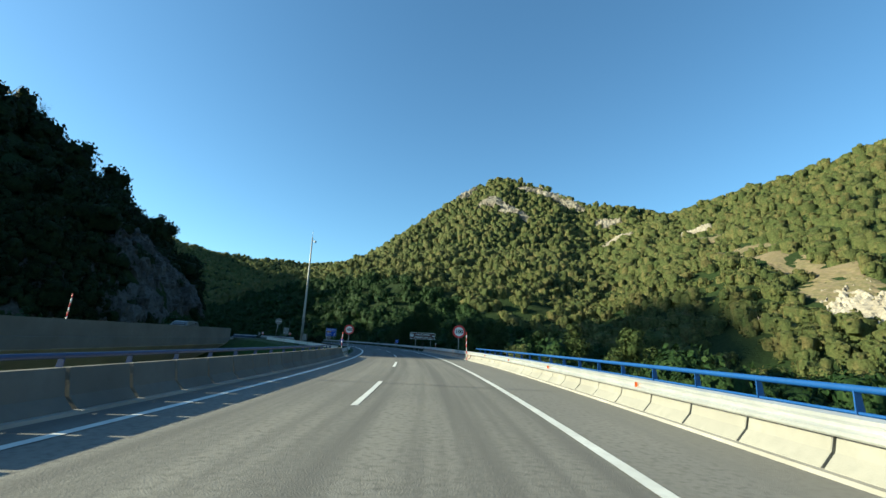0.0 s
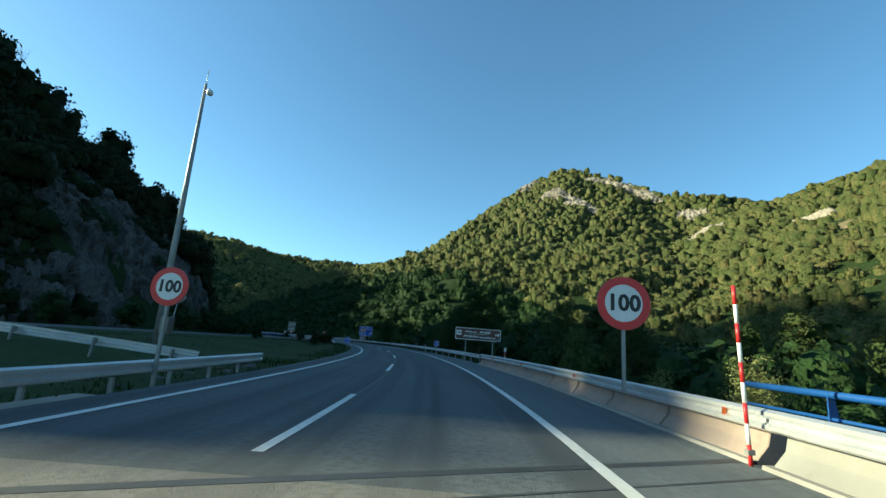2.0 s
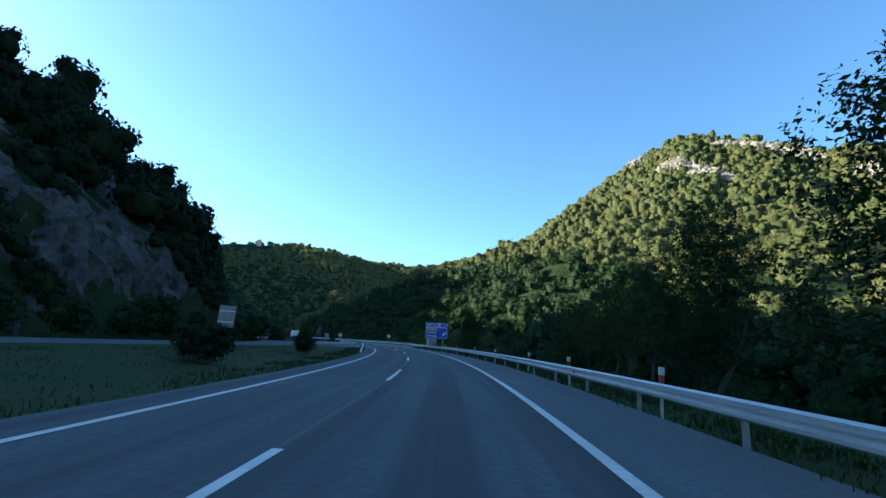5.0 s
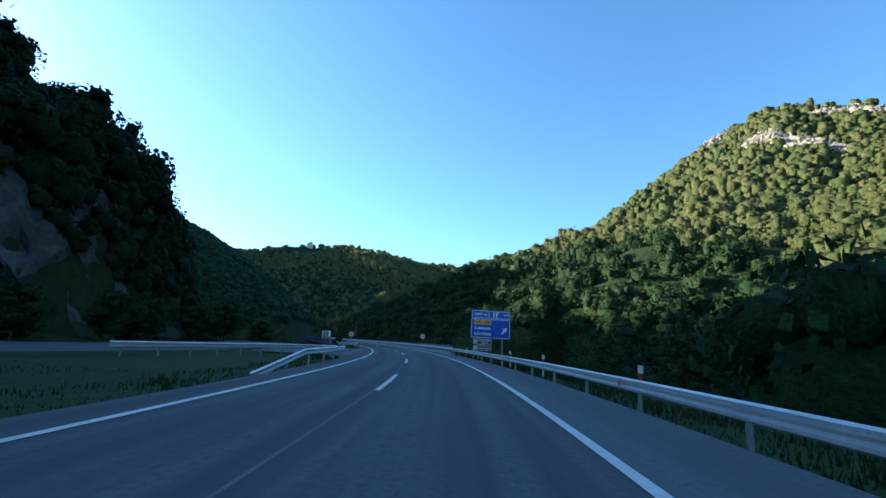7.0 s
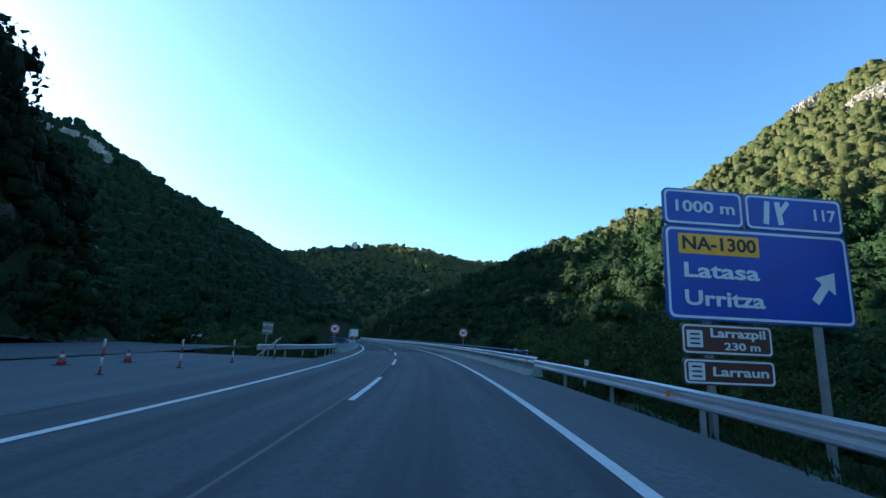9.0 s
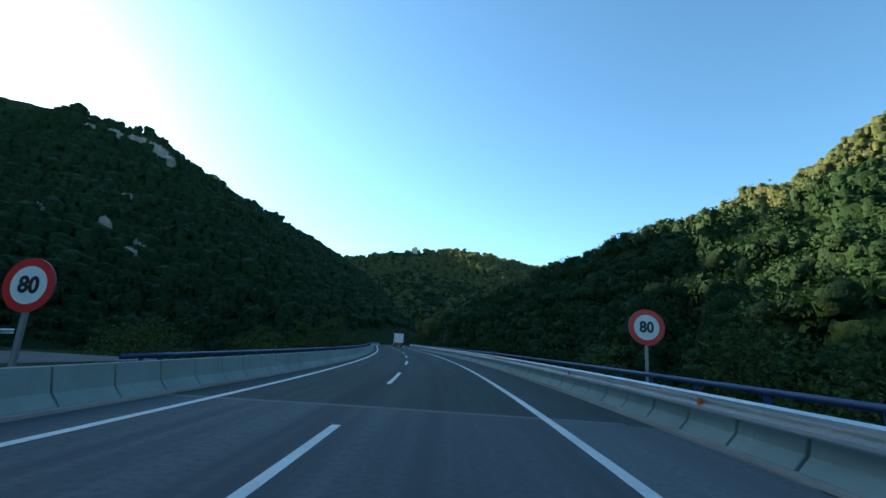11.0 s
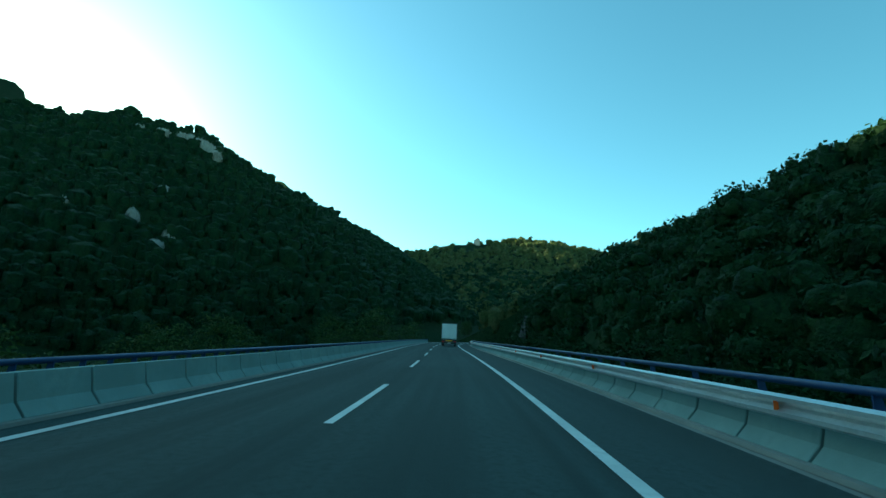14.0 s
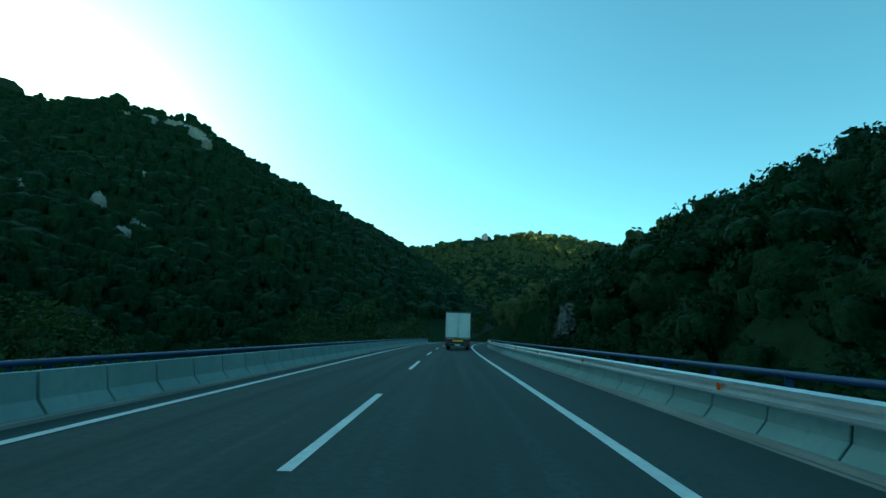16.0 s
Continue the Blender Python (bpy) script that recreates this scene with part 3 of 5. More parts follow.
def guardrail(s0, s1, lat_of, side, top_z, label, posts=True, spacing=4.0, z_of=None, reflect=0.0, name="guardrail"):
    top = new(name)
    top.matrix_world = road_frame(s0, lat_of(s0), 0.0)
    inv = top.matrix_world.inverted()
    tagged(top, label, "guardrail")
    prof = [(x * side * 1.25, z * 1.05 + top_z - 0.315) for x, z in W_BEAM]
    n = max(1, int(round((s1 - s0) / 8.0)))
    for i in range(n):
        a, b = s0 + (s1 - s0) * i / n, s0 + (s1 - s0) * (i + 1) / n
        part("beam", rel_mesh(sweep("beam", a, b + (0.12 if i < n - 1 else 0), prof, STEEL, 2.0, smooth=False, closed=True, lat_of=lambda s, k=i: lat_of(s) - side * 0.004 * (k % 2), z_of=z_of), inv), top)
    if posts:
        me = bm_mesh("post", box_bm(box_bm(bmesh.new(), -0.05, 0.05, -0.03, 0.03, -0.6, top_z - 0.05, 0.008), -0.16 if side > 0 else 0.05, -0.05 if side > 0 else 0.16, -0.03, 0.03, top_z - 0.25, top_z - 0.08), POST)
        s = s0 + 0.8
        while s < s1:
            ob = part("post", me, top)
            ob.matrix_local = inv @ road_frame(s, lat_of(s) + side * 0.17, z_of(s) if z_of else 0.0)
            s += spacing
    if reflect:
        bm = bmesh.new()
        vs = [bm.verts.new(v) for v in ((0, 0, 0), (0, 0.1, 0.0), (0, 0.1, 0.11), (0, 0, 0.11), (-0.07 * side, 0, 0.0), (-0.07 * side, 0, 0.11))]
        for f in ((0, 1, 2, 3), (0, 4, 5, 3), (4, 1, 2, 5), (0, 1, 4), (3, 2, 5)):
            bm.faces.new([vs[i] for i in f])
        me = bm_mesh("reflector", bm, ORANGE)
        s = s0 + 1.5
        while s < s1:
            ob = part("reflector", me, top, "orange reflector")
            ob.matrix_local = inv @ road_frame(s, lat_of(s) - side * 0.03, top_z - 0.21 + (z_of(s) if z_of else 0.0))
            s += reflect
    return top


def blue_rail(s0, s1, lat, z, side, spacing, label, paint=None):
    paint = paint or BLUE_RAIL
    top = new("parapet_rail")
    top.matrix_world = road_frame(s0, lat, 0.0)
    inv = top.matrix_world.inverted()
    tagged(top, label, "railing")
    part("top_rail", rel_mesh(sweep("top_rail", s0, s1, [(lat + 0.058 * math.cos(a * math.pi / 4 + 0.39), z + 0.058 * math.sin(a * math.pi / 4 + 0.39)) for a in range(8)], paint, 2.0, True, True), inv), top)
    part("lower_rail", rel_mesh(sweep("lower_rail", s0, s1, [(lat + 0.03 * math.cos(a * math.pi / 3), z - 0.35 + 0.03 * math.sin(a * math.pi / 3)) for a in range(6)], paint, 2.0, True, True), inv), top)
    bm = bmesh.new()
    prof = [(-0.05, -0.25), (0.2, -0.25), (0.17, 0.2), (0.05, z - 0.02), (-0.05, z - 0.02)]
    for y in (-0.012, 0.012):
        bm.faces.new([bm.verts.new((x * side, y, zz)) for x, zz in prof])
    bm.verts.ensure_lookup_table()
    n = len(prof)
    for i in range(n):
        bm.faces.new((bm.verts[i], bm.verts[(i + 1) % n], bm.verts[n + (i + 1) % n], bm.verts[n + i]))
    me = bm_mesh("post", bm, paint)
    s = s0 + 0.7
    while s < s1:
        ob = part("post", me, top)
        ob.matrix_local = inv @ road_frame(s, lat, 0)
        s += spacing
    return top


barrier(-19.0, 101.5, lambda s: right_edge(s) - 0.05, 1, 1.65, 0.62, CONCRETE, "pale concrete safety barrier on the bridge's edge", 0.016)
barrier(101.7, 131.4, lambda s: right_edge(s) - 0.05, 1, 2.96, 0.62, CONCRETE_ROSE, "pinkish concrete safety barrier after the bridge's joint", 0.016)
guardrail(-19, 131, lambda s: right_edge(s) + 0.05, 1, 0.80, "galvanised steel beam bolted on the concrete barrier", posts=False, reflect=8.0)
barrier(240.0, 420, lambda s: right_edge(s) + float(np.interp(s, [240, 270], [0.0, 0.42])), 1, 1.507, 0.64, CONCRETE_GREY, "grey concrete safety barrier along the second bridge", 0.02)
guardrail(239, 430, lambda s: right_edge(s) + float(np.interp(s, [240, 270], [0.05, 0.26])), 1, 0.87, "galvanised steel beam bolted on the second bridge's barrier", posts=False, reflect=8.0)
guardrail(131, 239, lambda s: right_edge(s) - 0.05, 1, 0.76, "galvanised steel guardrail on posts along the verge", reflect=16.0)
barrier(-19.0, 97.2, lambda s: -4.12, -1, 1.65, 0.72, CONCRETE_SHADED, "shaded concrete safety barrier along the median", 0.055)
barrier(258.0, 420, lambda s: float(np.interp(s, [258, 278, 292, 328, 360], [-4.18, -3.7, -3.5, -3.75, -3.9])), -1, 1.40, 0.68, CONCRETE_GREY, "grey concrete safety barrier with stained joints on the second bridge")
blue_rail(-19, 103.6, 8.0, 1.06, 1, 2.0, "blue painted steel parapet rail outside the barrier")
blue_rail(243, 425, 7.3, 1.0, 1, 2.0, "blue painted steel parapet rail of the second bridge", BLUE_SHADED)
blue_rail(-19, 96, -5.2, 0.85, -1, 2.0, "blue painted steel parapet rail behind the median barrier", BLUE_SHADED)
blue_rail(266, 425, -4.85, 0.74, -1, 0.72, "blue parapet rail, darkened for shade, beyond the stained barrier", BLUE_SHADED)
guardrail(93, 113.2, lambda s: -4.75, -1, 0.56, "short galvanised guardrail after the bridge barrier", spacing=2.2)
guardrail(200.5, 221.5, lambda s: -4.75, -1, 0.74, "guardrail rising from the ground before the median gap", spacing=4.0,
          z_of=lambda s: -0.72 * max(0.0, 1 - (s - 200.5) / 7.0))
guardrail(245.5, 259, lambda s: -4.7 - 2.6 * max(0.0, (255 - s) / 9.5) ** 1.5, -1, 0.72, "curved guardrail closing the median after the gap", spacing=2.0)
guardrail(262, 286, lambda s: -20.8 - 0.14 * (s - 262), -1, 0.66, "guardrail on the far side of the opposite carriageway", spacing=4.0, z_of=lambda s: 0.05)
slant = guardrail(108, 115.6, lambda s: -6.0, -1, 0.62, "guardrail crossing the median grass up to the opposite road", spacing=2.5)
slant.matrix_world = road_frame(110.5, -6.0, -0.02, 96) @ Matrix.Rotation(radians(5), 4, "X")
guardrail(205, 223, lambda s: float(np.interp(s, [205, 217, 223], [-12.8, -9.0, -5.6])), -1, 0.72, "guardrail bending round the median's end", spacing=2.0)

# parapet of the opposite bridge, in long panels
par = tagged(new("bridge_parapet"), "concrete parapet of the opposite bridge, coloured dark for its shade", "parapet")
par.matrix_world = road_frame(20, -15.1, 0)
inv = par.matrix_world.inverted()
me_p = None
for i in range(26):
    s = 19.5 + i * 3.2
    zz = float(left_deck(s + 1.6))
    bm = bmesh.new()
    prof = [(0, -0.5), (0.04, -0.5), (0.04, 0.02), (0.0, 0.05), (-0.02, 0.84), (-0.2, 0.84), (-0.35, 0.05), (-0.35, -0.5)]
    a = [bm.verts.new((x, 0.05, z)) for x, z in prof]
    b = [bm.verts.new((x, 3.15, z)) for x, z in prof]
    for j in range(len(prof)):
        bm.faces.new((a[j], a[(j + 1) % len(prof)], b[(j + 1) % len(prof)], b[j]))
    bm.faces.new(a)
    bm.faces.new(b)
    if me_p is None:
        me_p = bm_mesh("panel", bm, CONCRETE_SHADED)
    else:
        bm.free()
    ob = part("panel", me_p, par)
    ob.matrix_local = inv @ road_frame(s, -15.1, zz)
# ---- signs ----
def text_mesh(body, size, material, depth=0.003, align="CENTER", bold=0.018):
    cu = bpy.data.curves.new("writing", "FONT")
    cu.body, cu.size, cu.extrude = body, size, depth
    cu.align_x, cu.align_y = align, "CENTER"
    cu.offset = size * bold
    cu.resolution_u = 3
    ob = new("writing_tmp", cu)
    bpy.context.view_layer.update()
    me = bpy.data.meshes.new_from_object(ob.evaluated_get(bpy.context.evaluated_depsgraph_get()))
    bpy.data.objects.remove(ob)
    me.name = "writing"
    me.materials.clear()
    me.materials.append(material)
    return me


def writing(parent, body, x, z, size, material, y=-0.012, width=None, align="CENTER", label="", bold=0.024):
    """Letters standing on a panel that looks to -y."""
    me = text_mesh(body, size, material, align=align, bold=bold)
    if width:
        xs = [v.co.x for v in me.vertices]
        k = width / (max(xs) - min(xs))
        me.transform(Matrix.Diagonal((k, 1, 1, 1)))
    ob = part("lettering", me, parent, label)
    ob.matrix_local = pose(x, y, z, 90, 0, 0)
    return ob


def rounded(w, h, r, n=5):
    pts = []
    for cx, cz, a0 in ((w / 2 - r, h / 2 - r, 0), (-w / 2 + r, h / 2 - r, 90), (-w / 2 + r, -h / 2 + r, 180), (w / 2 - r, -h / 2 + r, 270)):
        for i in range(n + 1):
            a = radians(a0 + 90 * i / n)
            pts.append((cx + r * math.cos(a), cz + r * math.sin(a)))
    return pts


def slab(name, outline, y0, y1, material, hole=None):
    """A flat piece in the x-z plane from y0 to y1; hole: an inner outline of as many points."""
    n = len(outline)
    verts, faces = [], []
    for y in (y0, y1):
        verts += [(x, y, z) for x, z in outline]
    if hole:
        for y in (y0, y1):
            verts += [(x, y, z) for x, z in hole]
        for i in range(n):
            j = (i + 1) % n
            faces += [(i, j, 2 * n + j, 2 * n + i), (n + j, n + i, 3 * n + i, 3 * n + j), (j, i, n + i, n + j), (2 * n + i, 2 * n + j, 3 * n + j, 3 * n + i)]
    else:
        faces = [tuple(range(n)), tuple(range(2 * n - 1, n - 1, -1))]
        faces += [((i + 1) % n, i, n + i, n + (i + 1) % n) for i in range(n)]
    return mesh_of(name, verts, faces, material)


def moved(outline, dx, dz):
    return [(x + dx, z + dz) for x, z in outline]


def circle(r, n=40):
    return [(r * math.cos(2 * math.pi * i / n), r * math.sin(2 * math.pi * i / n)) for i in range(n)]


def facing(x, y, z, turn):
    """Pose of a sign at a place; turn: degrees by which its face is turned to the left from looking at -y."""
    return pose(x, y, z, 0, 0, turn)


def limit_sign(x, y, zc, r, number, turn, lean, ground_z, label):
    top = tagged(new("speed_limit_sign"), label, "road sign", group="speed limit signs")
    top.matrix_world = facing(x, y, 0, turn)
    part("post", box("post", -0.04, 0.04, 0.02, 0.1, ground_z - 0.3, zc + r * 0.6, POST, 0.008), top, "galvanised post")
    d = part("plate", slab("plate", circle(r), -0.005, 0.018, SIGN_BACK), top)
    d.matrix_local = pose(0, 0, zc, 0, lean, 0)
    part("red_ring", slab("red_ring", circle(r * 0.995), -0.010, -0.005, SIGN_RED, circle(r * 0.70)), d, "red ring")
    part("white_face", slab("white_face", circle(r * 0.71), -0.008, -0.005, SIGN_WHITE), d, "white face")
    writing(d, number, 0, -0.01, r * 0.84, SIGN_BLACK, -0.012, width=r * (1.12 if len(number) > 2 else 0.8), label="black numerals", bold=0.035)
    for z in (-0.3, 0.3):
        part("clamp", box("clamp", -0.07, 0.07, 0.018, 0.035, z * r - 0.02, z * r + 0.02, POST), d)
    return top


limit_sign(-0.84, 93.2, 2.70, 0.66, "100", 8, 0, 0.9, "round speed limit sign behind the bridge's steel beam")
limit_sign(-11.9, 91.2, 2.33, 0.48, "100", 8, 1, -0.2, "round speed limit sign in the grassy median")
limit_sign(-81.3, 228.1, 2.0, 0.49, "80", 40, 0, -0.2, "round speed limit sign behind the median guardrail")
limit_sign(-75.1, 241.3, 2.3, 0.53, "80", 40, 0, 0.9, "round speed limit sign beside the second bridge's barrier")

# brown direction sign
brown = tagged(new("direction_sign"), "brown tourist direction sign with white lettering on two posts", "road sign")
brown.matrix_world = facing(-7.45, 126.55, 0, 26.0)
p = part("panel", slab("panel", moved(rounded(4.8, 1.18, 0.14), 0, 2.53), 0.0, 0.05, SIGN_BROWN), brown)
part("border", slab("border", moved(rounded(4.74, 1.12, 0.13), 0, 2.53), -0.004, 0.0, SIGN_WHITE, moved(rounded(4.64, 1.02, 0.10), 0, 2.53)), p, "white border")
part("symbol", slab("symbol", moved(rounded(0.5, 0.46, 0.03), -2.02, 2.6), -0.005, 0.0, SIGN_WHITE), p, "white symbol square")
bm = bmesh.new()
for a, b, c, d in ((-2.16, -1.98, 2.62, 2.70), (-2.0, -1.84, 2.55, 2.66), (-2.08, -2.05, 2.45, 2.62), (-1.94, -1.91, 2.43, 2.58)):
    box_bm(bm, a, b, -0.008, -0.005, c, d)
part("symbol_drawing", bm_mesh("symbol_drawing", bm, SIGN_BROWN), p)
writing(p, "sierra de", -0.78, 2.76, 0.25, SIGN_WHITE, width=1.2)
writing(p, "Aralar", 0.75, 2.78, 0.33, SIGN_WHITE, width=1.25)
part("rule", box("rule", -1.05, 0.95, -0.005, 0.0, 2.545, 2.57, SIGN_WHITE), p, "white dividing line")
writing(p, "Aralarko", -0.75, 2.31, 0.33, SIGN_WHITE, width=1.6)
writing(p, "mendilerroa", 1.0, 2.27, 0.24, SIGN_WHITE, width=1.6)
writing(p, "18", 1.98, 2.58, 0.33, SIGN_WHITE, width=0.42)
for x in (-1.25, 1.6):
    part("post", box("post", x - 0.05, x + 0.05, 0.05, 0.15, -2.0, 3.0, POST, 0.01), brown, "galvanised post")
rnd = random.Random(4)
part("torn_patch", slab("torn_patch", [(2.12 + (0.2 + 0.05 * rnd.random()) * math.cos(a), 2.1 + (0.12 + 0.05 * rnd.random()) * math.sin(a)) for a in np.linspace(0, 6.0, 12)], -0.007, -0.004, SIGN_BACK), p, "peeling grey patch")

# blue exit sign with its two small brown plates
blue = tagged(new("exit_sign"), "large blue exit sign with white lettering on two posts", "road sign")
blue.matrix_world = facing(-47.85, 209.2, 0, 40.0)
for x, w, txt in ((-1.13, 1.76, 0), (0.90, 2.22, 1)):
    p = part("upper_panel", slab("upper_panel", moved(rounded(w, 0.78, 0.12), x, 4.36), 0, 0.05, SIGN_BLUE), blue)
    part("border", slab("border", moved(rounded(w - 0.06, 0.72, 0.11), x, 4.36), -0.004, 0, SIGN_WHITE, moved(rounded(w - 0.15, 0.63, 0.08), x, 4.36)), p, "white border")
    if txt == 0:
        writing(p, "1000 m", x, 4.36, 0.34, SIGN_WHITE, width=1.3)
    else:
        writing(p, "117", x + 0.66, 4.36, 0.34, SIGN_WHITE, width=0.5)
        for k, (dx, tilt) in enumerate(((-0.62, 7), (-0.34, -7))):
            ob = part("exit_symbol", box("exit_symbol", -0.06, 0.06, -0.004, 0.0, -0.25, 0.25, SIGN_WHITE), p)
            ob.matrix_local = pose(x + dx, 0, 4.36, 0, tilt, 0)
        ob = part("exit_symbol", box("exit_symbol", -0.05, 0.05, -0.004, 0.0, -0.02, 0.34, SIGN_WHITE), p)
        ob.matrix_local = pose(x - 0.33, -0.002, 4.35, 0, 38, 0)
p = part("main_panel", slab("main_panel", moved(rounded(4.06, 1.92, 0.14), 0, 2.99), 0, 0.05, SIGN_BLUE), blue)
part("border", slab("border", moved(rounded(3.98, 1.84, 0.13), 0, 2.99), -0.004, 0, SIGN_WHITE, moved(rounded(3.88, 1.74, 0.10), 0, 2.99)), p, "white border")
part("number_plate_yellow", slab("number_plate_yellow", moved(rounded(1.75, 0.42, 0.02), -0.85, 3.58), -0.006, 0, SIGN_YELLOW), p, "yellow road number field")
writing(p, "NA-1300", -0.85, 3.58, 0.38, SIGN_BLACK, -0.01, width=1.6)
writing(p, "Latasa", -0.85, 3.02, 0.42, SIGN_WHITE, width=1.62)
writing(p, "Urritza", -0.82, 2.46, 0.42, SIGN_WHITE, width=1.7)
ar = part("arrow", slab("arrow", [(-0.09, -0.42), (0.09, -0.42), (0.09, 0.0), (0.27, 0.0), (0.0, 0.38), (-0.27, 0.0), (-0.09, 0.0)], -0.006, 0, SIGN_WHITE), p, "white arrow")
ar.matrix_local = pose(1.42, 0, 2.85, 0, 38, 0)
for z, a, b in ((1.67, "Larrazpil", "230 m"), (1.05, "Larraun", "")):
    q = part("lower_panel", slab("lower_panel", moved(rounded(1.9, 0.6 if b else 0.5, 0.09), -0.82, z), 0, 0.05, SIGN_BROWN), blue, "small brown plate")
    h = 0.6 if b else 0.5
    part("border", slab("border", moved(rounded(1.86, h - 0.05, 0.08), -0.82, z), -0.004, 0, SIGN_WHITE, moved(rounded(1.79, h - 0.12, 0.06), -0.82, z)), q, "white border")
    part("symbol", slab("symbol", moved(rounded(0.33, 0.33, 0.02), -1.5, z), -0.005, 0, SIGN_WHITE), q)
    for k in (-0.09, 0.0, 0.09):
        part("symbol_bar", box("symbol_bar", -1.6, -1.4, -0.009, -0.005, z + k - 0.018, z + k + 0.018, SIGN_BROWN), q)
    writing(q, a, -0.6, z + (0.12 if b else 0), 0.24, SIGN_WHITE, width=1.15)
    if b:
        writing(q, b, -0.52, z - 0.13, 0.2, SIGN_WHITE, width=0.75)
for x in (-1.15, 1.25):
    part("post", box("post", x - 0.06, x + 0.06, 0.05, 0.17, -3.0, 4.6, POST, 0.01), blue, "galvanised post")

# kilometre plates
for x, y, zc, w, turn, gz, label in ((-23.9, 134.1, 1.02, 0.66, 17, -0.2, "small blue kilometre plate leaning on a post in the median grass"),
                                    (-13.4, 136.4, 1.38, 0.6, 17, -0.6, "small blue kilometre plate on a post behind the guardrail")):
    km = tagged(new("kilometre_sign"), label, "road sign", group="kilometre plates")
    km.matrix_world = facing(x, y, 0, turn)
    part("post", box("post", -0.03, 0.03, 0.02, 0.07, gz - 0.3, zc, POST, 0.006), km)
    p = part("panel", slab("panel", rounded(w, w * 1.05, 0.03), -0.004, 0.018, SIGN_BLUE), km)
    p.matrix_local = pose(0, 0, zc, 0, 5 if w > 0.6 else 0, 0)
    part("border", slab("border", rounded(w * 0.97, w * 1.02, 0.03), -0.007, -0.004, SIGN_WHITE, rounded(w * 0.9, w * 0.95, 0.02)), p, "white border")
    writing(p, "A-15", 0, w * 0.32, w * 0.24, SIGN_WHITE, -0.008)
    part("rule", box("rule", -w * 0.45, w * 0.45, -0.007, -0.004, w * 0.17, w * 0.19, SIGN_WHITE), p)
    writing(p, "km", 0, w * 0.06, w * 0.15, SIGN_WHITE, -0.008)
    writing(p, "116", 0, -w * 0.25, w * 0.34, SIGN_WHITE, -0.008)

# signs for the other direction, seen from behind
back = tagged(new("round_sign"), "back of a round sign on a leaning post", "road sign")
back.matrix_world = pose(-26.7, 108.7, 0.6, 0, 6, 14)
part("post", tube("post", [(0, 0, -0.5), (0, 0, 2.9)], 0.04, POST), back)
d = part("plate", slab("plate", circle(0.45), 0.02, 0.04, SIGN_BACK), back, "bare grey metal back")
d.matrix_local = pose(0, 0, 2.75)
part("stiffener", box("stiffener", -0.42, 0.42, 0.0, 0.02, 0.0, 0.05, STEEL), d)
for x, y, zc, w, h, turn in ((-78.6, 218.9, 1.7, 0.8, 0.9, 40), (-45.5, 160.5, 2.6, 1.3, 1.7, 25)):
    sq = tagged(new("square_sign"), "grey back of a rectangular sign on a post", "road sign")
    sq.matrix_world = pose(x, y, 0.0, 0, 2, turn)
    part("post", tube("post", [(0, 0.05, -0.6), (0, 0.05, zc)], 0.045, POST), sq)
    p = part("panel", slab("panel", moved(rounded(w, h, 0.05), 0, zc), 0.0, 0.03, SIGN_BACK), sq, "bare grey metal back")
    for k in (-0.25, 0.25):
        part("stiffener", box("stiffener", -w * 0.45, w * 0.45, -0.02, 0.0, zc + k * h - 0.02, zc + k * h + 0.02, STEEL), p)

# ---- snow poles, marker posts ----
def snow_pole(s, lat, z0, height, lean):
    top = tagged(new("snow_pole"), "red and white banded snow marker pole", "marker pole", group="snow poles")
    top.matrix_world = road_frame(s, lat, z0) @ pose(0, 0, 0, 0, lean, 0)
    n = 9
    for i in range(n):
        part("band", tube("band", [(0, 0, height * i / n), (0, 0, height * (i + 1) / n)], 0.03, SIGN_WHITE if i % 2 else SIGN_RED, 8), top)
    part("clamp", box("clamp", -0.05, 0.05, -0.05, 0.05, 0.15, 0.22, POST), top)


snow_pole(101.6, 6.68, 0.0, 2.6, -2)
snow_pole(98.0, -4.6, -0.1, 2.1, 1)
snow_pole(81.6, -15.6, 0.95, 1.95, 3)


def marker_post(s, lat, z0, lean, h=1.35):
    top = tagged(new("marker_post"), "white marker post with a dull red band behind the guardrail", "marker post", group="marker posts")
    top.matrix_world = road_frame(s, lat, z0) @ pose(0, 0, 0, 0, lean, 0)
    part("post", box("post", -0.04, 0.04, -0.02, 0.02, -0.2, h * 0.66, WHITE_DULL, 0.005), top)
    part("head", box("head", -0.075, 0.075, -0.03, 0.03, h * 0.84, h, WHITE_DULL, 0.015), top, "white head")
    part("band", box("band", -0.06, 0.06, -0.025, 0.025, h * 0.66, h * 0.84, RED_DULL, 0.004), top, "dull red band")


for s, lat, z0, lean, h in ((126, 7.6, -0.3, 2, 1.72), (160, 7.6, -0.2, 2, 1.25), (168, 7.6, -0.2, -2, 1.25), (176, 7.6, -0.2, 3, 1.25), (187, 7.6, -0.2, 0, 1.25),
                            (197.5, 7.6, -0.3, 4, 1.35), (208, 7.5, -0.3, 0, 1.35), (216, 7.5, -0.3, -2, 1.35), (236.4, 7.7, -0.35, 6, 1.3), (243.9, 7.5, -0.3, -2, 1.41), (246.8, 7.5, -0.3, 1, 1.41)):
    marker_post(s, lat, z0, lean, h)


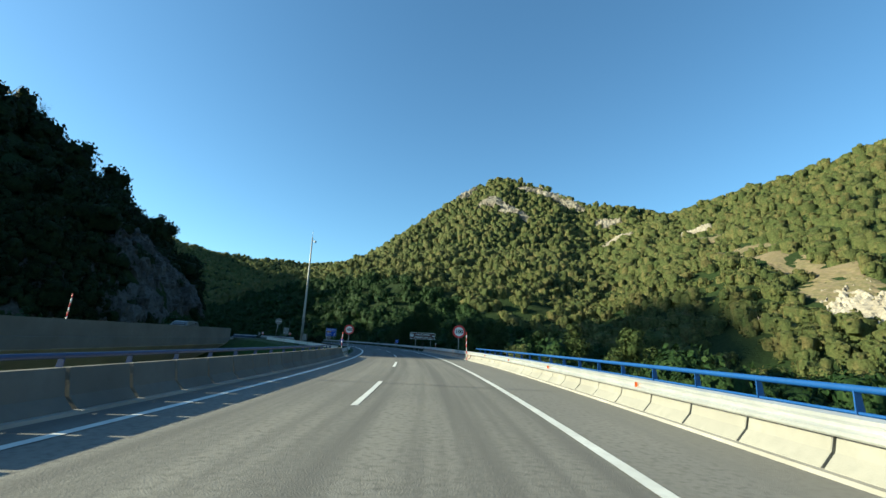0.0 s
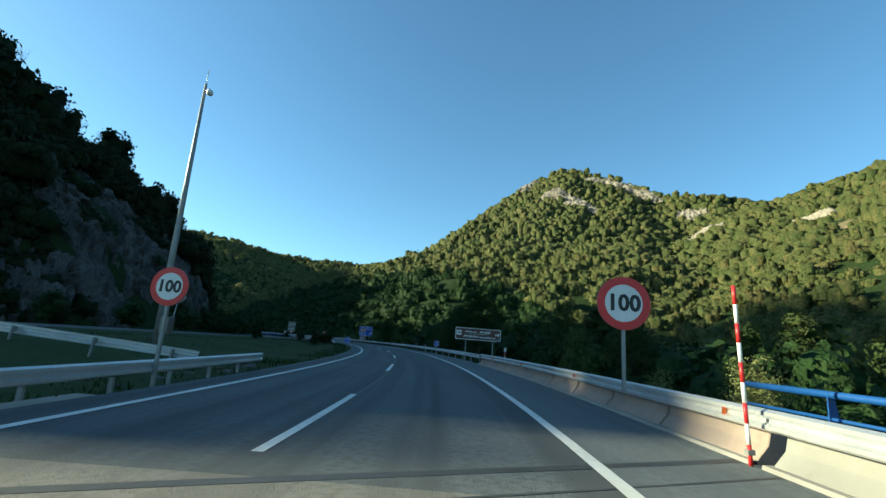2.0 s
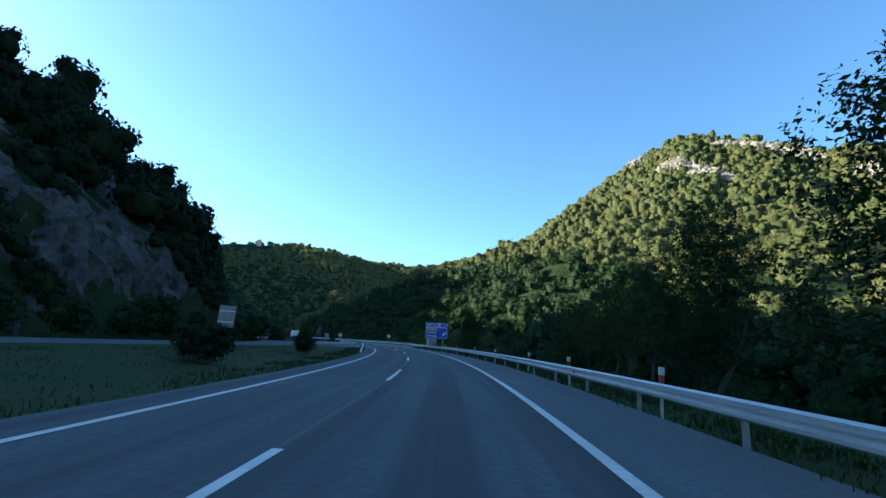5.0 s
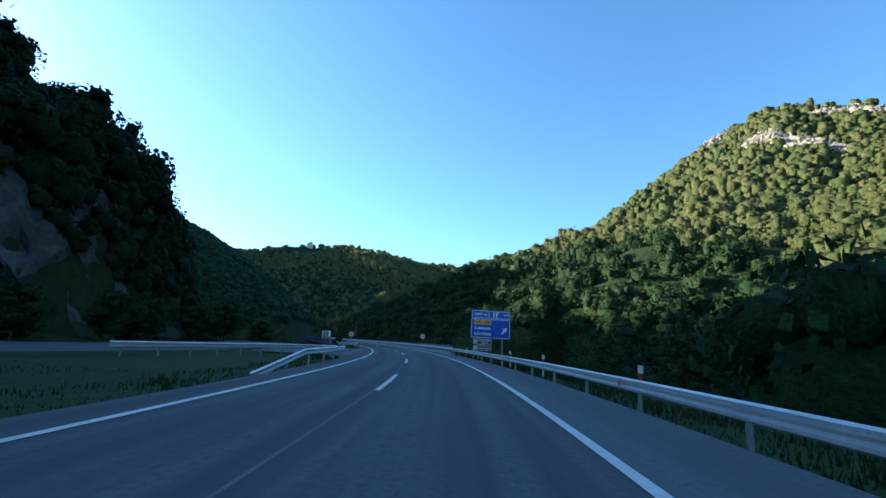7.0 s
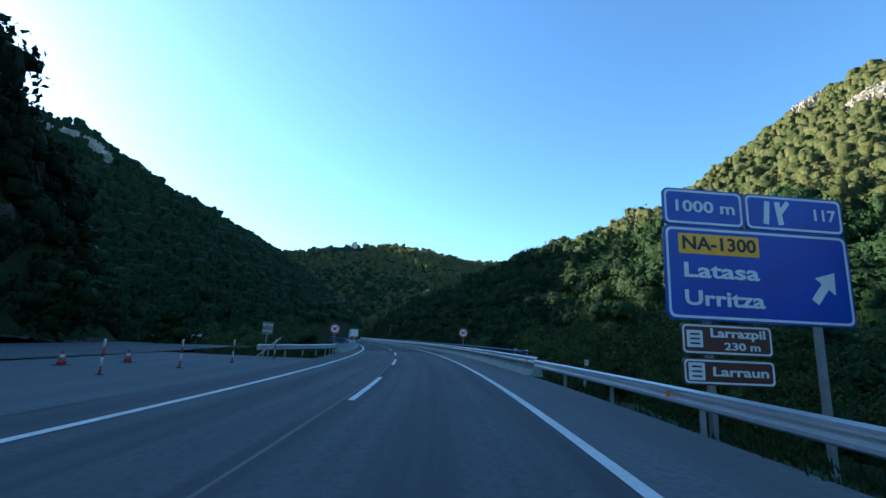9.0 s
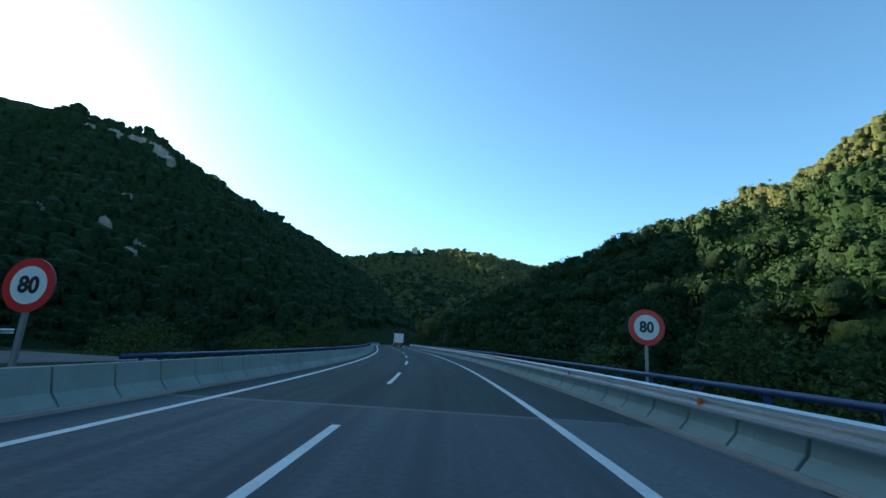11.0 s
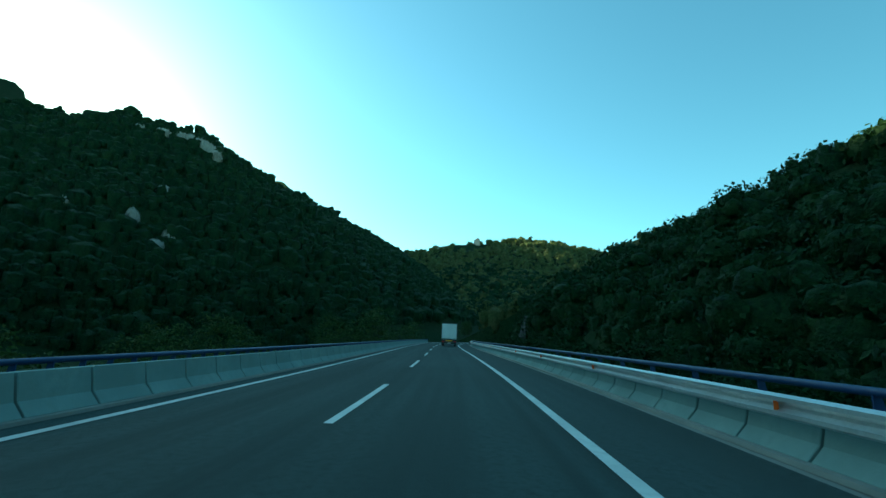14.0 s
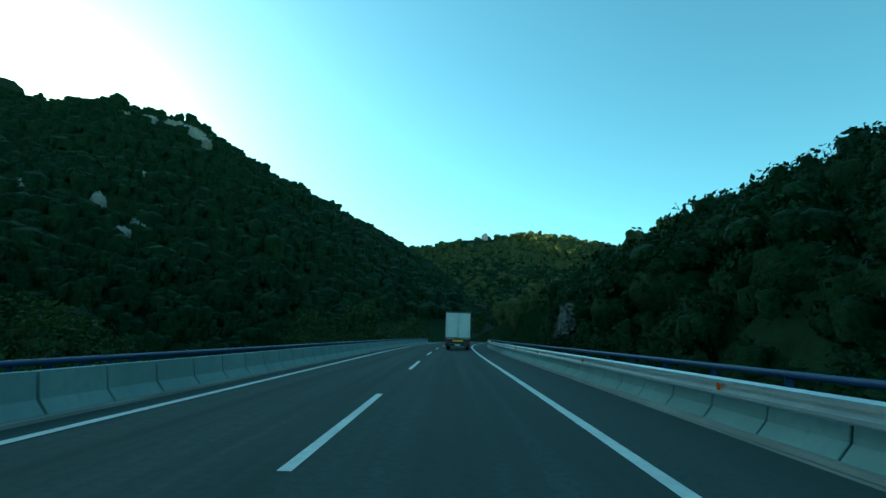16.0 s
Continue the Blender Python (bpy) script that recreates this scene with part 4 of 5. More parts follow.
def flex_post(s, lat, lean):
    top = tagged(new("flexible_post"), "red and white flexible post on the median gap", "marker post", group="flexible posts")
    top.matrix_world = road_frame(s, lat, 0.01) @ pose(0, 0, 0, lean, lean * 0.5, 0)
    for i, m in enumerate((RED_DULL, WHITE_DULL, RED_DULL, WHITE_DULL)):
        part("band", tube("band", [(0, 0, 0.25 * i), (0, 0, 0.25 * (i + 1))], 0.035, m, 8), top)
    part("base", tube("base", [(0, 0, 0), (0, 0, 0.04)], [0.12, 0.08], SIGN_BLACK, 10), top)


for s, lat, lean in ((232.9, -7.34, 4), (236.4, -6.92, 3), (240.3, -6.6, 4), (244.7, -6.06, 2)):
    flex_post(s, lat, lean)


def red_cone(s, lat):
    top = tagged(new("traffic_cone"), "small red traffic cone on the paved gap", "traffic cone", group="traffic cones")
    top.matrix_world = road_frame(s, lat, 0.01)
    part("body", tube("body", [(0, 0, 0.03), (0, 0, 0.24)], [0.14, 0.09], RED_DULL, 12), top)
    part("collar", tube("collar", [(0, 0, 0.24), (0, 0, 0.36)], [0.09, 0.06], WHITE_DULL, 12), top)
    part("tip", tube("tip", [(0, 0, 0.36), (0, 0, 0.5)], [0.06, 0.025], RED_DULL, 12), top)
    part("base", box("base", -0.19, 0.19, -0.19, 0.19, 0, 0.03, SIGN_BLACK, 0.008), top)


for s, lat in ((235.4, -10.3), (237.9, -9.64)):
    red_cone(s, lat)

# pole that leans on a stub in the gap
lean_pole = tagged(new("leaning_pole"), "slim dull white pole leaning on a short stub in the paved gap", "pole")
lean_pole.matrix_world = road_frame(244.3, -6.95, 0.01)
part("pole", tube("pole", [(0, 0, 0.03), (0.62, 0.1, 0.6), (1.2, 0.2, 1.14)], 0.035, WHITE_DULL, 8), lean_pole)
part("stub", tube("stub", [(0.62, 0.14, 0), (0.62, 0.14, 0.56)], 0.03, POST, 6), lean_pole)
part("tip", tube("tip", [(1.2, 0.2, 1.14), (1.29, 0.215, 1.22)], 0.036, RED_DULL, 8), lean_pole)

# broken stones beside the median
bm = bmesh.new()
for i in range(34):
    p = road(random.uniform(104, 117), random.uniform(-7.4, -5.2))
    z = float(land(np.array([p.x]), np.array([p.y]))[0])
    r = bmesh.ops.create_icosphere(bm, subdivisions=1, radius=random.uniform(0.12, 0.42), matrix=pose(p.x, p.y, z + 0.02, 0, 0, random.uniform(0, 360)) @ Matrix.Diagonal((1, 0.7, 0.35, 1)))
    for v in r["verts"]:
        v.co += Vector((random.uniform(-0.05, 0.05), random.uniform(-0.05, 0.05), random.uniform(-0.02, 0.02)))
tagged(new("rubble", bm_mesh("rubble", bm, ROCK_SHADED)), "flat broken stones in the grass beside the guardrail", "stones", kind="stuff")

# drain mouth under the guardrail's end
drain = tagged(new("drain_headwall"), "pale concrete drain headwall in the grass under the guardrail", "drain")
drain.matrix_world = road_frame(220.3, -5.0, -0.12)
part("lintel", box("lintel", -0.75, 0.75, -0.12, 0.12, 0.1, 0.24, CONCRETE, 0.015), drain)
for x, k in ((-0.68, -1), (0.62, 1)):
    w = part("wing_wall", box("wing_wall", -0.06, 0.06, -1.1, 0.0, -0.1, 0.12, CONCRETE, 0.015), drain)
    w.matrix_local = pose(x, -0.05, 0, 0, 0, 22 * -k)

# ---- camera mast ----
mast = tagged(new("camera_mast"), "tall tapered steel mast with a traffic camera at its top", "mast")
mast.matrix_world = pose(-19.8, 100.0, 0.0)
part("shaft", tube("shaft", [(0, 0, -0.6), (0, 0, 5), (0, 0, 10), (0, 0, 13.7)], [0.17, 0.14, 0.1, 0.07], POST, 12), mast, "tapered galvanised shaft")
part("base_plate", box("base_plate", -0.3, 0.3, -0.3, 0.3, 0.25, 0.32, POST, 0.01), mast)
part("cabinet", box("cabinet", 0.18, 0.62, -0.2, 0.2, 1.0, 1.75, SIGN_BACK, 0.02), mast, "grey control cabinet")
part("arm", tube("arm", [(0, 0, 13.3), (0.35, -0.1, 13.35)], 0.03, STEEL, 6), mast)
bm = bmesh.new()
bmesh.ops.create_uvsphere(bm, u_segments=14, v_segments=9, radius=0.17, matrix=pose(0.42, -0.12, 13.12))
part("camera_dome", bm_mesh("camera_dome", bm, SIGN_WHITE, True), mast, "white camera dome")
part("spike", tube("spike", [(0, 0, 13.7), (0, 0, 14.5)], 0.02, STEEL, 6), mast)
# ---- rock ----
def fbm(p, scale, octaves=5):
    return noise.fractal(Vector(p) * scale, 0.9, 2.1, octaves)


def blocks(p, scale):
    """One height for each broken block of rock, -1 to 1."""
    dist, pts = noise.voronoi(Vector(p) * scale)
    return noise.noise(pts[0] * 7.3) * 1.6


def outcrop(cx, cy, ra, rb, turn, proud, material, label, name="rock_outcrop", n=40, cell=None):
    """A broken rock face lying on the slope, with ledges and an uneven rim sunk in the ground."""
    m = int(n * 0.8)
    c, s = math.cos(radians(turn)), math.sin(radians(turn))
    us, vs = np.linspace(-1, 1, n), np.linspace(-1, 1, m)
    U, V = np.meshgrid(us, vs)
    PX = cx + U * ra * c - V * rb * s
    PY = cy + U * ra * s + V * rb * c
    H = land(PX, PY)
    e = 2.0
    GX = (land(PX + e, PY) - land(PX - e, PY)) / (2 * e)
    GY = (land(PX, PY + e) - land(PX, PY - e)) / (2 * e)
    verts = []
    cell = cell or max(ra, rb) / 5
    for i in range(m):
        for j in range(n):
            x, y, z = PX[i, j], PY[i, j], H[i, j]
            r = math.hypot(U[i, j], V[i, j]) + 0.6 * fbm((x, y, z), 2.0 / cell, 4)
            up = proud * max(-0.8, min(1, (0.95 - r) * 2.2))
            k = fbm((x, y, z * 1.8), 1.0 / cell)
            ledge = (math.floor(k * 5) / 5 - k) * 0.55 + k
            d = up + proud * 0.4 * ledge + proud * 0.2 * fbm((x, y, z), 3.5 / cell) + proud * 0.16 * blocks((x, y, z * 1.5), 1.3 / cell) + proud * 0.08 * blocks((x, y, z), 3.2 / cell)
            nrm = Vector((-GX[i, j], -GY[i, j], 1)).normalized()
            verts.append(Vector((x, y, z)) + nrm * d)
    idx = np.arange(n * m).reshape(m, n)
    q = np.stack([idx[:-1, :-1], idx[:-1, 1:], idx[1:, 1:], idx[1:, :-1]], -1).reshape(-1, 4)
    me = big_mesh(name, np.array([tuple(v) for v in verts]), q, material, False)
    return tagged(new(name, me), label, "rock")


OUTCROPS = [  # x, y, half length, half width, turn, how proud
    (2, 650, 12, 9, 40, 7), (30, 590, 15, 8, 150, 5), (50, 574, 18, 7, 145, 4.5), (68, 560, 9, 5, 140, 3.5), (84, 626, 14, 6, 165, 5), (106, 606, 17, 7, 145, 5), (128, 587, 15, 6, 140, 4.5),
    (158, 540, 12, 7, 150, 4.5), (152, 486, 17, 11, 120, 3.5), (184, 400, 15, 7, 110, 3.5), (128, 198, 15, 8, 60, 2.2), (139, 189, 12, 7, 70, 2.2), (106, 208, 4, 3, 60, 2.6), (119, 200, 4, 3, 50, 3)]
WEST_ROCKS = [(-597, 285, 7, 4, 80, 7), (-592, 303, 8, 5, 85, 8), (-581, 321, 9, 6, 65, 9), (-562, 334, 11, 9, 45, 9), (-546, 340, 8, 6, 40, 7), (-392, 279, 6, 3, 10, 4.5), (-441, 297, 6, 4, 80, 4.5), (-372, 288, 6, 3.5, 60, 4),
              (-380, 296, 5, 3, 30, 4), (-402, 251, 4, 3, 60, 4)]
CLEARINGS = [(168, 352, 18, 6), (150, 295, 22, 7), (143, 262, 16, 6), (141, 236, 20, 6.5), (134, 212, 15, 8), (150, 500, 9, 6), (45, 583, 12, 6)]
for x, y, a, b, t, p in OUTCROPS:
    outcrop(x, y, a * 1.25, b * 1.25, t, p * 0.75, ROCK, "pale sunlit limestone outcrop among the trees")
for x, y, a, b, t, p in WEST_ROCKS:
    outcrop(x, y, a, b, t, p * 0.7, CLIFF, "grey shaded limestone cliff among the trees")
for x, y, a, b in CLEARINGS:
    outcrop(x, y, a * 1.25, b * 1.25, math.degrees(math.atan2(-0.9, 0.3)) if x > 100 else 120, 0.5, DIRT, "bare strip of dry grass and earth on the slope", "clearing", 22)
outcrop(-174, 345, 9, 4, 120, 0.9, ROCK_SHADED, "grey scree slope beside the bridge's far end", "scree", 30)


def rock_limit(y):
    """How high the bare rock of the cutting reaches."""
    return np.interp(y, [95, 112, 124, 134, 145, 158, 172, 185, 200, 214], [0, 3, 9, 22, 29, 29, 23, 13, 6, 1])


def cutting():
    """The bare rock face above the opposite carriageway, in broken slabs."""
    verts = []
    nu, nv = 211, 70
    toe, head = ((-47, 96), (-52, 126), (-62, 156), (-84, 197), (-93, 218)), ((-92, 96), (-92, 126), (-96, 156), (-106, 197), (-108, 218))
    tt = np.linspace(0, 1, len(toe))
    for i in range(nu):
        u = i / (nu - 1)
        a = np.array([np.interp(u, tt, [p[k] for p in toe]) for k in (0, 1)])
        b = np.array([np.interp(u, tt, [p[k] for p in head]) for k in (0, 1)])
        v = np.linspace(0, 1, nv)
        P = a[None] + (b - a)[None] * v[:, None]
        H = land(P[:, 0], P[:, 1])
        lim = float(rock_limit(P[0, 1]))
        for (x, y), z in zip(P, H):
            k = fbm((x * 0.6, y, z), 0.11)
            tilt = (x * 0.5 + z * 0.5, y - z * 0.5, z * 0.45 + y * 0.3)
            d = 0.7 + 2.0 * k + 1.9 * blocks(tilt, 0.16) + 1.0 * blocks(tilt, 0.42) + 0.6 * blocks((x, y, z), 0.9) + 0.8 * fbm((x * 1.4, y * 1.4, z * 0.35), 0.7) + 0.5 * fbm((x, y, z), 1.3)
            d *= max(-0.8, min(1.0, (lim + 4 * k - z) / 5)) if z > lim - 6 else 1.0
            verts.append((x + 0.8 * d, y - 0.35 * d, z + 0.35 * d))
    verts = np.array(verts).reshape(nu, nv, 3)
    top = tagged(new("rock_cutting"), "steep grey rock face of the road cutting in shade", "rock face")
    step = 35
    for i in range(0, nu - 1, step):
        V = verts[i:i + step + 1]
        m = len(V)
        idx = np.arange(m * nv).reshape(m, nv)
        q = np.stack([idx[:-1, :-1], idx[1:, :-1], idx[1:, 1:], idx[:-1, 1:]], -1).reshape(-1, 4)
        part("rock_slab", big_mesh("rock_slab", V.reshape(-1, 3), q, ROCK_SHADED, False), top)
    return top


cutting()


# ---- leaves ----
def leaf_quads(rng, lobes, n, size, up_bias=0.25, slim=(0.5, 0.9), clump=0):
    """Small four-sided leaf sprays over the skin of some lobes: corners (n, 4, 3) and soft normals of the same shape."""
    w = np.array([l[3] * l[4] for l in lobes], float)
    pick = rng.choice(len(lobes), n, p=w / w.sum())
    L = np.array(lobes)[pick]
    d = rng.normal(size=(n, 3))
    d[:, 2] = d[:, 2] * 0.9 + up_bias
    d /= np.linalg.norm(d, axis=1)[:, None]
    rad = rng.uniform(0.84, 1.14, (n, 1))
    c = L[:, :3] + d * rad * np.stack([L[:, 3], L[:, 3], L[:, 4]], -1)
    if clump:  # leaves gathered in tufts at the twigs' ends
        tuft = rng.integers(0, max(1, n // clump), n)
        c = c[tuft] + rng.normal(size=(n, 3)) * np.array((1.0, 1.0, 0.6)) * size * 1.9
        d = d[tuft]
    nrm = d + rng.normal(size=(n, 3)) * 0.6
    nrm /= np.linalg.norm(nrm, axis=1)[:, None]
    nrm *= np.where((nrm * d).sum(1) < 0, -1, 1)[:, None]
    a = np.cross(nrm, rng.normal(size=(n, 3)))
    a /= np.linalg.norm(a, axis=1)[:, None]
    b = np.cross(nrm, a)
    sz = size * rng.uniform(0.55, 1.3, (n, 1))
    asp = rng.uniform(slim[0], slim[1], (n, 1))
    bend = nrm * sz * 0.18
    q = np.stack([c - a * sz - bend, c - b * sz * asp, c + a * sz - bend, c + b * sz * asp], 1)
    soft = d * 0.8 + nrm * 0.35
    soft /= np.linalg.norm(soft, axis=1)[:, None]
    return q, np.repeat(soft[:, None], 4, 1)


def blob_quads(lobe, rng, k=0.86, seg=2, rough=0.22, low=-0.7):
    """A lumpy rounded mass of leaves inside a lobe: corners (n, 4, 3) and normals."""
    x, y, z, r, h = lobe
    g = np.linspace(-1, 1, seg + 1)
    o = Vector(rng.uniform(-50, 50, 3))
    out, nor = [], []
    for ax in range(3):
        for sgn in (-1, 1):
            for i in range(seg):
                for j in range(seg):
                    q, nn = [], []
                    for a, b in ((g[i], g[j]), (g[i + 1], g[j]), (g[i + 1], g[j + 1]), (g[i], g[j + 1])):
                        p = np.zeros(3)
                        p[ax], p[(ax + 1) % 3], p[(ax + 2) % 3] = sgn, math.tan(a * 0.785), math.tan(b * 0.785)
                        p = p / np.linalg.norm(p)
                        f = k * (1 + rough * noise.noise(Vector(p) * 2.3 + o))
                        if low > -0.5 and p[2] < 0.05:
                            q.append((x + p[0] * r * f * 0.62, y + p[1] * r * f * 0.62, z - 0.8 * h))
                        else:
                            q.append((x + p[0] * r * f, y + p[1] * r * f, z + p[2] * h * f))
                        nn.append(p)
                    if np.mean([p[2] for p in nn]) < low:
                        continue
                    out.append(q if sgn > 0 else q[::-1])
                    nor.append(nn if sgn > 0 else nn[::-1])
    return np.array(out), np.array(nor)


def leafy(name, V, N, material):
    """Mesh of leaf faces with the crown's own rounded normals."""
    me = big_mesh(name, V, np.arange(len(V)).reshape(-1, 4), material, True)
    at = me.attributes.new("custom_normal", "FLOAT_VECTOR", "POINT")
    at.data.foreach_set("vector", np.asarray(N, np.float32).ravel())
    return me


def woods(name, pts, size_lo, size_hi, leaves, seg, n_lobes, material, label, seed, leaf=0.2, core=0.86, low=-0.7, flat=(0.9, 1.25), lift=0.0):
    """Very many small crowns as one object of stuff; pts: (n, 3) feet of the trees."""
    rng = np.random.default_rng(seed)
    temps = []
    for k in range(8):
        lobes = [(0, 0, 0.12, 0.95, 0.82)]
        for i in range(n_lobes):
            a = i * 6.28 / n_lobes + rng.uniform(-0.6, 0.6)
            el = rng.uniform(0.15, 1.2)
            lobes.append((0.68 * math.cos(a) * math.cos(el), 0.68 * math.sin(a) * math.cos(el), 0.12 + 0.62 * math.sin(el), rng.uniform(0.3, 0.5), rng.uniform(0.28, 0.46)))
        q = [leaf_quads(rng, lobes, leaves, leaf)] + [blob_quads(l, rng, core, seg, 0.22, low) for l in lobes]
        temps.append((np.concatenate([p[0] for p in q]) + np.array((0, 0, lift)), np.concatenate([p[1] for p in q])))
    which = rng.integers(0, len(temps), len(pts))
    out, nor = [], []
    for k, (t, tn) in enumerate(temps):
        P = pts[which == k]
        if not len(P):
            continue
        a = rng.uniform(0, 6.28, len(P))
        sc = rng.uniform(size_lo, size_hi, len(P)) * rng.choice([0.6, 0.85, 1.0, 1.0, 1.35], len(P))
        hs = sc * rng.uniform(flat[0], flat[1], len(P))
        ca, sa = np.cos(a), np.sin(a)
        V, N = t.reshape(-1, 3), tn.reshape(-1, 3)
        x = (V[None, :, 0] * ca[:, None] - V[None, :, 1] * sa[:, None]) * sc[:, None] + P[:, 0, None]
        y = (V[None, :, 0] * sa[:, None] + V[None, :, 1] * ca[:, None]) * sc[:, None] + P[:, 1, None]
        z = V[None, :, 2] * hs[:, None] + P[:, 2, None]
        out.append(np.stack([x, y, z], -1).reshape(-1, 3))
        nx_ = N[None, :, 0] * ca[:, None] - N[None, :, 1] * sa[:, None]
        ny_ = N[None, :, 0] * sa[:, None] + N[None, :, 1] * ca[:, None]
        nor.append(np.stack([nx_, ny_, np.broadcast_to(N[None, :, 2], nx_.shape)], -1).reshape(-1, 3))
    me = leafy(name, np.concatenate(out), np.concatenate(nor), material)
    return tagged(new(name, me), label, "trees", kind="stuff")


# coarse height field to tell what can be seen from the road
hx, hy = np.arange(-1150, 640, 8.0), np.arange(-200, 1620, 8.0)
HG = land(*np.meshgrid(hx, hy))


def rough_land(x, y):
    fx = np.clip((x - hx[0]) / 8, 0, len(hx) - 1.01)
    fy = np.clip((y - hy[0]) / 8, 0, len(hy) - 1.01)
    i, j = fx.astype(int), fy.astype(int)
    u, v = fx - i, fy - j
    return (HG[j, i] * (1 - u) + HG[j, i + 1] * u) * (1 - v) + (HG[j + 1, i] * (1 - u) + HG[j + 1, i + 1] * u) * v


def in_sight(P, tall=7.0):
    """Whether the top of a tree at P shows over the land from some place on the road."""
    ok = np.zeros(len(P), bool)
    for s in (58, 100, 140, 185, 230, 280, 310, 336):
        e = road(s, 2.0, 1.4)
        seen = np.ones(len(P), bool)
        for f in np.linspace(0.06, 0.97, 36):
            x, y = e.x + (P[:, 0] - e.x) * f, e.y + (P[:, 1] - e.y) * f
            z = e.z + (P[:, 2] + tall - e.z) * f
            seen &= rough_land(x, y) < z + 5.0
        ok |= seen
    return ok


def scatter(x0, x1, y0, y1, step, rng):
    X, Y = np.meshgrid(np.arange(x0, x1, step), np.arange(y0, y1, step))
    x = X.ravel() + rng.uniform(-0.48, 0.48, X.size) * step
    y = Y.ravel() + rng.uniform(-0.48, 0.48, X.size) * step
    return x, y


def off_rocks(x, y, k=1.25):
    ok = np.ones(len(x), bool)
    for cx, cy, a, b, t, _ in OUTCROPS + [(q[0] + 4, q[1], q[2] * 0.9, q[3] * 0.7, q[4], 0) for q in WEST_ROCKS] + [(-174, 345, 10, 5, 120, 0)] + [(q[0], q[1], q[2], q[3], -71 if q[0] > 100 else 120, 0) for q in CLEARINGS]:
        c, s = math.cos(radians(t)), math.sin(radians(t))
        u = ((x - cx) * c + (y - cy) * s) / a
        v = (-(x - cx) * s + (y - cy) * c) / b
        ok &= u * u + v * v > k
    return ok


rng = np.random.default_rng(11)


def wood_points(x0, x1, y0, y1, step, keep):
    x, y = scatter(x0, x1, y0, y1, step, rng)
    z = rough_land(x, y)
    k = keep(x, y, z) & off_rocks(x, y) & (np.hypot(x + 790, y - 890) > 42)
    x, y, z = x[k], y[k], z[k]
    P = np.stack([x, y, z], -1)
    P = P[in_sight(P)]
    s, lat = road_coords(P[:, 0], P[:, 1])
    k = ((np.abs(lat + 8) > 27) & ~((s > 218) & (s < 290) & (lat > 0) & (lat < 34))) | (s > 475) | (s < -60)
    P = P[k]
    P[:, 2] = land(P[:, 0], P[:, 1]) - 0.4
    return P


def is_west(x, y, z):
    return (ridge(x, y, WEST, 0.62) >= ridge(x, y, PEAK, 0.5) - 5) & (x < -150)


east = wood_points(-225, 480, 90, 700, 5.7, lambda x, y, z: (z > -8) & ~is_west(x, y, z) & ~((x < -45) & (y < 225)))
west = wood_points(-690, -150, -60, 780, 6.7, lambda x, y, z: (z > -8) & is_west(x, y, z) & ~((x > -215) & (y < 225)))
north = wood_points(-1100, 150, 560, 1550, 10.5, lambda x, y, z: (z > 0) & ((ridge(x, y, NORTH, 0.42) > z - 12)))
cutwood = wood_points(-215, -40, 60, 240, 4.9, lambda x, y, z: ((z > np.where(x > -100, rock_limit(y) - 3.5, -20))) & (z > 3) & (y < 209))


def from_road(P):
    s = np.arange(40, 350, 6.0)
    rx, ry = np.interp(s, _s, _x), np.interp(s, _s, _y)
    return np.min(np.hypot(P[:, 0, None] - rx, P[:, 1, None] - ry), axis=1)


LAB_E, LAB_W = "oak wood in early autumn green covering the slope", "dense wood covering the shaded mountainside"
d = from_road(east)
east = east[(d > 200) | (d < 62) | (rng.uniform(size=len(d)) < 0.76)]
for P, name, lab, lo, hi, seed, leafm in ((east, "oak_wood", LAB_E, 3.7, 5.3, 21, LEAF_FAR), (west, "west_wood", LAB_W, 4.4, 6.4, 31, LEAF_WEST_SHADED)):
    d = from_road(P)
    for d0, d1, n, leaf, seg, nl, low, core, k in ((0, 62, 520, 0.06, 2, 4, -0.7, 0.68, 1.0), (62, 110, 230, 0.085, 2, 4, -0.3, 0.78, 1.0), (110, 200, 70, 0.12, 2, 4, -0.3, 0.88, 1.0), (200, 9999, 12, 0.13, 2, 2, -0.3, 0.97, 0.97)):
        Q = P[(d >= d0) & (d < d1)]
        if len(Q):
            # Near trees of both woods swap to the greens darkened for shade.
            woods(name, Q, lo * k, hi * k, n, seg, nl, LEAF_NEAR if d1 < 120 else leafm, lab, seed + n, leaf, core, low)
ux, uy = scatter(-330, -60, 225, 420, 2.7, rng)
us, ul = road_coords(ux, uy)
uz = land(ux, uy)
k = (us > 280) & (us < 455) & (((ul > 12.5) & (ul < 46)) | ((ul < -17) & (ul > -60))) & (uz > -7) & off_rocks(ux, uy)
woods("undergrowth", np.stack([ux, uy, uz - 0.2], -1)[k], 1.3, 2.2, 60, 2, 1, LEAF_NEAR, "dense dark scrub under the trees beside the second bridge", 28, 0.12, 0.84, -0.3)
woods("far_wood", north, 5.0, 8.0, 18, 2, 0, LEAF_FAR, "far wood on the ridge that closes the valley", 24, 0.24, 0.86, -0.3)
vx, vy = scatter(-112, -45, 100, 226, 1.35, rng)
vz = land(vx, vy)
vs, vl = road_coords(vx, vy)
# The last term adds ivy below y 133 to make the rock darker.
k = (vl < -29) & (vz > 0.6) & (((vl > -38) & (vz > rock_limit(vy) - 2.5)) | ((wobble(vx, vy, 21.0, 5.0) > 0.5) & (vz < 26) & (vl > -60)) | ((vy < 133) & (wobble(vx, vy, 14.0, 2.0) > -0.8) & (vz < 30)))
ivy = np.stack([vx + 0.5, vy, vz], -1)[k]
